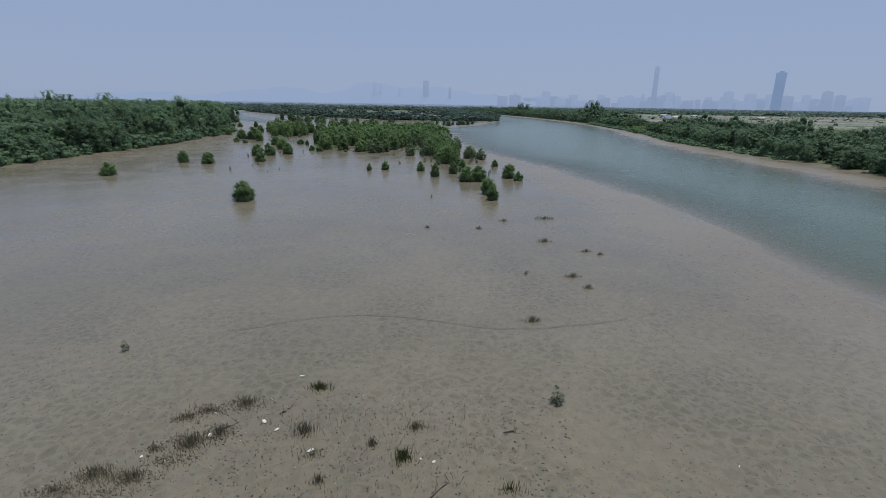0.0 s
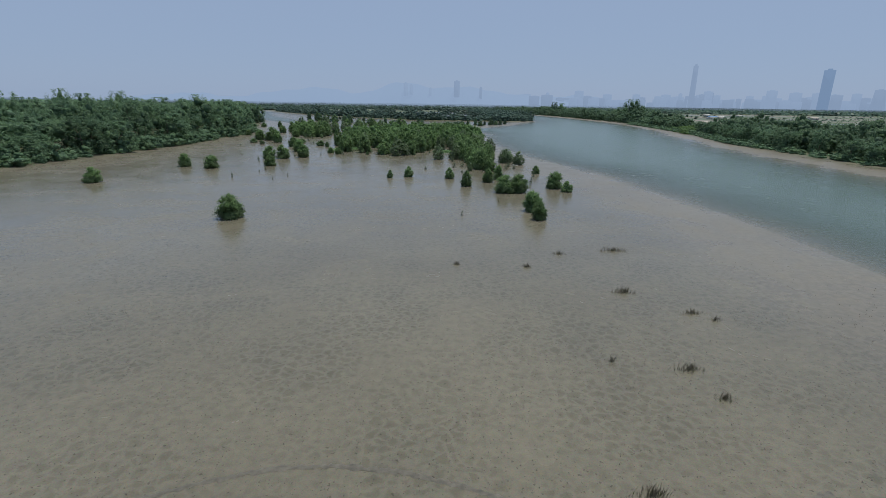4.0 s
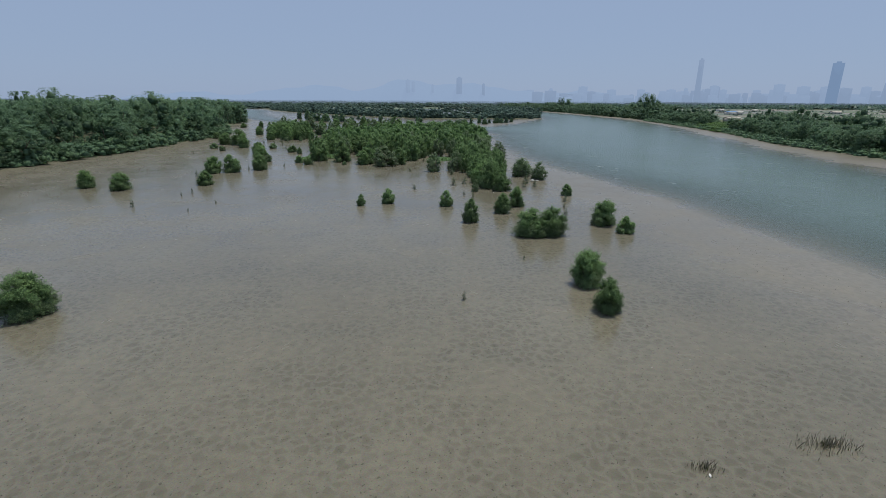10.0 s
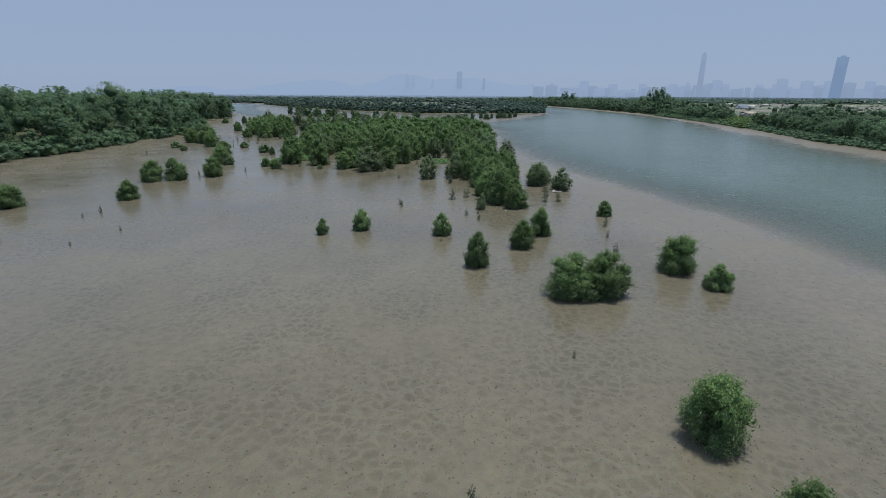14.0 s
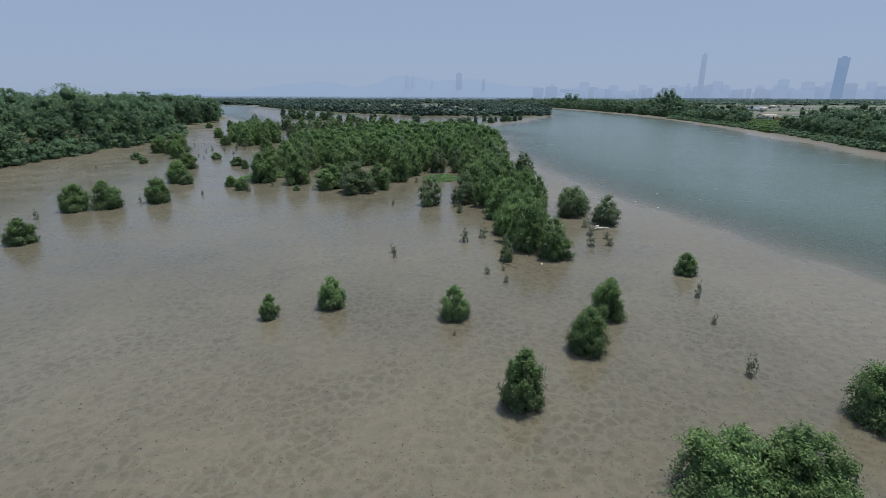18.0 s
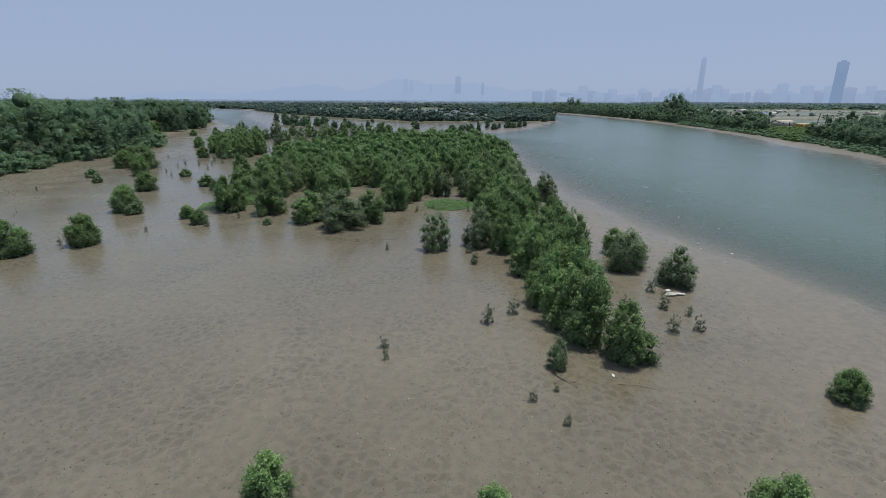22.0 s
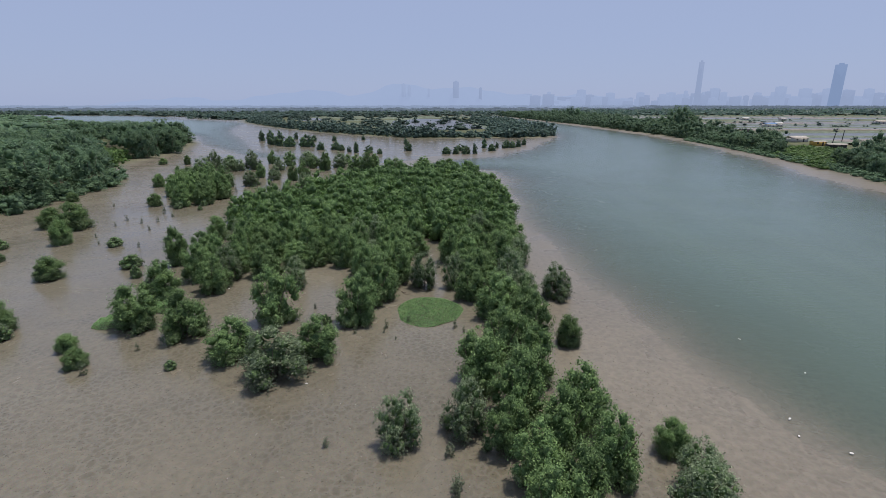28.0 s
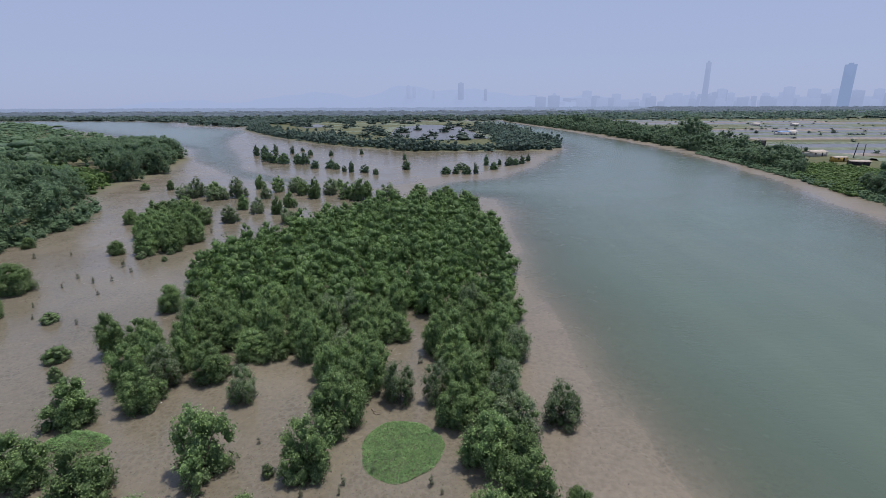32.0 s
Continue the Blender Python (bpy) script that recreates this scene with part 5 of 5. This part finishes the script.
HEAP_SHARE = np.array([h[2] * h[3] for h in HEAPS]) / sum(h[2] * h[3] for h in HEAPS)


def on_ridge(rng, n):
    cx, cy, rx, ry = np.array(HEAPS)[rng.choice(len(HEAPS), n, p=HEAP_SHARE)].T
    return cx + rx * rng.normal(0, 0.75, n), cy + ry * rng.normal(0, 0.75, n)


def on_flat(rng, n):
    return rng.uniform(-9, 8, n), rng.uniform(14.5, 24.5, n)


crumbs(1700, 61, CLOD, on_ridge, 0.09, "dark clods and trampled stubble on a low mud ridge")
crumbs(1500, 62, CLOD, on_flat, 0.075, "dark crumbs and snail shells strewn over the mud")
def on_stain(rng, n):
    return 20.5 + rng.normal(0, 2.4, n), 116.8 + rng.normal(0, 1.7, n)


def by_bank(rng, n):
    y = rng.uniform(105, 245, n)
    return rng.uniform(-93, -62, n) + 4 * wobble(y, y, 0.07), y


crumbs(1000, 65, CLOD, on_stain, 0.036, "dark churned clods in a patch of wet mud")
crumbs(2200, 66, CLOD, by_bank, 0.13, "dark mud clods and root stubs by the forest bank")
def by_grove(rng, n):
    return rng.uniform(-14, 23, n), rng.uniform(122, 182, n)


crumbs(1500, 67, CLOD, by_grove, 0.06, "dark crumbs and snail shells strewn over the mud by the grove")
crumbs(700, 68, PALE, by_grove, 0.05, "pale shell bits strewn over the mud by the grove")
crumbs(420, 63, PALE, on_flat, 0.05, "pale shell bits strewn over the mud")
crumbs(300, 64, PALE, on_ridge, 0.05, "pale shell bits strewn over a low mud ridge")

# the faint groove that something dragged over the mud
TRAIL = plain("wet_groove", (0.112, 0.099, 0.076), 0.35, 0.3, 3.0)
way = np.array([(-12.5, 32.6), (-9.5, 33.9), (-6.6, 34.9), (-3.9, 35.1), (-1.2, 34.8), (1.5, 34.0), (4.0, 33.0), (6.3, 32.4), (9.8, 32.4), (13.4, 33.0), (16.5, 33.8)])
at = np.linspace(0, len(way) - 1, 220)
tx, ty = np.interp(at, np.arange(len(way)), way[:, 0]), np.interp(at, np.arange(len(way)), way[:, 1])
rng = np.random.default_rng(70)
up, down = 0.05 + 0.17 * rng.random(220), 0.05 + 0.17 * rng.random(220)
top = [land_height(tx, ty + o)[0] + 0.006 + lift for o, lift in ((0.1, 0), (0, 0.012), (-0.1, 0))]
v = np.concatenate([np.stack([tx, ty + up, top[0]], 1), np.stack([tx, ty + 0.02 * rng.normal(size=220), top[1]], 1), np.stack([tx, ty - down, top[2]], 1)])
q = [(r * 220 + k, r * 220 + 220 + k, r * 220 + 221 + k, r * 220 + k + 1) for r in range(2) for k in range(219)]
tagged(new("drag_trail", fast_mesh("drag_trail", v, q, TRAIL, True)), "faint dark drag trail across wet mud", "trail", kind="structure")


def scrap(x, y, size, seed, name="plastic_scrap", label="bleached white plastic scrap lying on mud", z=None):
    """A small crumpled sheet with thickness."""
    r = random.Random(seed)
    n, vs = 7, []
    for zz in (0.0, 0.03):
        for k in range(n):
            w = 2 * math.pi * k / n
            q = size * r.uniform(0.55, 1.0)
            vs.append((q * math.cos(w), q * 0.55 * math.sin(w), zz + size * 0.15 * r.random()))
    bm = bmesh.new()
    b = [bm.verts.new(v) for v in vs]
    bm.faces.new(b[:n][::-1])
    bm.faces.new(b[n:])
    for k in range(n):
        bm.faces.new((b[k], b[(k + 1) % n], b[n + (k + 1) % n], b[n + k]))
    me = bpy.data.meshes.new(name)
    bm.to_mesh(me)
    bm.free()
    me.materials.append(SHELL)
    ob = new(name, me)
    ob.matrix_basis = pose(x, y, ground_z(x, y) + 0.01 if z is None else z, 0, 0, r.uniform(0, 180))
    return tagged(ob, label, "litter", "white scraps on the mudflat")


for k, (x, y) in enumerate([(-10.2, 22.8), (-12.3, 19.6), (-6.7, 21.3), (-7.5, 22.0), (0.4, 18.9), (1.0, 18.7), (-6.5, 26.3), (-4.7, 19.7), (14.9, 17.8), (12.9, 66.3), (7.5, 140.8), (10.2, 131.0),
                            (-22.4, 140.2), (-32.8, 146.4), (-8.8, 163.4), (6.6, 156.8), (6.8, 165.6), (12.1, 156.4), (-24.5, 185.6), (-9.8, 21.0)]):
    scrap(x, y, 0.09 + 0.04 * (k % 4), k)
for k, (x, y) in enumerate([(28.0, 156.5), (28.7, 158.5), (30.3, 154.7), (32.5, 171.5), (34.5, 165.0)]):
    scrap(x, y, 0.16, 50 + k, "foam_float", "white foam scrap drifting at the water's edge", -0.03)
e = thing("broken_crate", (19.0, 143.3, ground_z(19, 143.3)), "broken white plastic crate lying on mud", "crate", "", 25)
for k, (px, py, w, d, turn_, tilt) in enumerate([(-0.2, 0.25, 1.0, 0.24, 35, 4), (0.25, 0.05, 1.1, 0.26, -28, -3), (0.5, -0.3, 0.85, 0.22, -32, 5), (-0.25, -0.2, 0.7, 0.2, -20, 3), (0.1, 0.5, 0.5, 0.3, 10, 7)]):
    s = part("slat", solid(w, d, 0.05, SHELL, 0, "slat"), e)
    s.matrix_basis = pose(px, py, 0.03 + 0.035 * k, tilt, 0, turn_)



def branch(x0, y0, x1, y1, thick, seed, label="bare driftwood branch half sunk in mud"):
    r = random.Random(seed)
    e = thing("driftwood", (x0, y0, ground_z(x0, y0)), label, "branch", "driftwood")
    dx, dy = x1 - x0, y1 - y0
    pts = [(dx * k / 6 + r.uniform(-0.08, 0.08), dy * k / 6 + r.uniform(-0.08, 0.08), 0.03 + 0.05 * math.sin(k)) for k in range(7)]
    v, q = tube(pts, [thick * (1 - 0.1 * k) for k in range(7)], 6)
    part("limb", fast_mesh("limb", v, q, BARK, True), e)
    for k in (2, 4):
        p = Vector(pts[k])
        w = r.uniform(-1, 1) + math.atan2(dy, dx) + 0.8 * (-1) ** k
        t = p + Vector((math.cos(w), math.sin(w), 0.2)) * 0.5
        v, q = tube([p, p.lerp(t, 0.5), t], [thick * 0.5, thick * 0.4, thick * 0.2], 5)
        part("twig", fast_mesh("twig", v, q, BARK, True), e)


branch(0.3, 16.2, 2.4, 18.2, 0.05, 1)
branch(-9.6, 21.2, -8.4, 22.4, 0.04, 2)
branch(-6.8, 22.6, -6.3, 23.4, 0.06, 3)
branch(4.6, 20.7, 5.4, 20.6, 0.05, 4)
branch(-2.4, 184.4, -1.6, 183.2, 0.07, 5, "grey dead branch leaning beside a green mat")
branch(6.9, 131.0, 7.8, 129.8, 0.04, 6)
branch(10.2, 130.2, 13.4, 129.3, 0.014, 7)

# dark stubble, shells and mud crumbs in the low ridge of litter
rng = np.random.default_rng(77)
lx, ly = on_ridge(rng, 3000)
k = lx
side = rng.random(k.size) < 0.25
lx = np.where(side, rng.uniform(-8, 3, k.size), lx)
ly = np.where(side, rng.uniform(16, 23, k.size), ly)
lz = land_height(lx, ly)[0]
v, q = blades(rng, k.size, 0.0, 0.0, 0.2, 0.018)
v = v + np.repeat(np.stack([lx, ly, lz], 1), 4, axis=0)
tagged(new("stubble", fast_mesh("stubble", v, q, STALK)), "short dark stubble and crumbs strewn over a low mud ridge", "stubble", kind="stuff")

# pale sticks and roots washed up along the foot of the bank forest
rs_ = random.Random(9)
pieces = []
for k in range(900):
    y = rs_.uniform(100, 300)
    x = float(np.interp(y, [90, 130, 180, 225, 262, 284, 305], [-104, -100, -96, -96, -98, -104, -118])) + rs_.uniform(-1.5, 3.5)
    w, s = rs_.uniform(0, 6.28), rs_.uniform(0.3, 1.1)
    pieces.append(tube([(x, y, 0.02), (x + s * 0.5 * math.cos(w), y + s * 0.5 * math.sin(w), 0.1 + rs_.uniform(0, 0.35)), (x + s * math.cos(w), y + s * math.sin(w), rs_.uniform(0, 0.5))], [0.05, 0.045, 0.02], 4))
v, q = merge(pieces)
DEADWOOD = plain("bleached_deadwood", (0.33, 0.29, 0.24), 0.85, 0.3, 2.0)
tagged(new("deadwood", fast_mesh("deadwood", v, q, DEADWOOD, True)), "bleached sticks and roots along the forest's foot", "deadwood", kind="stuff")
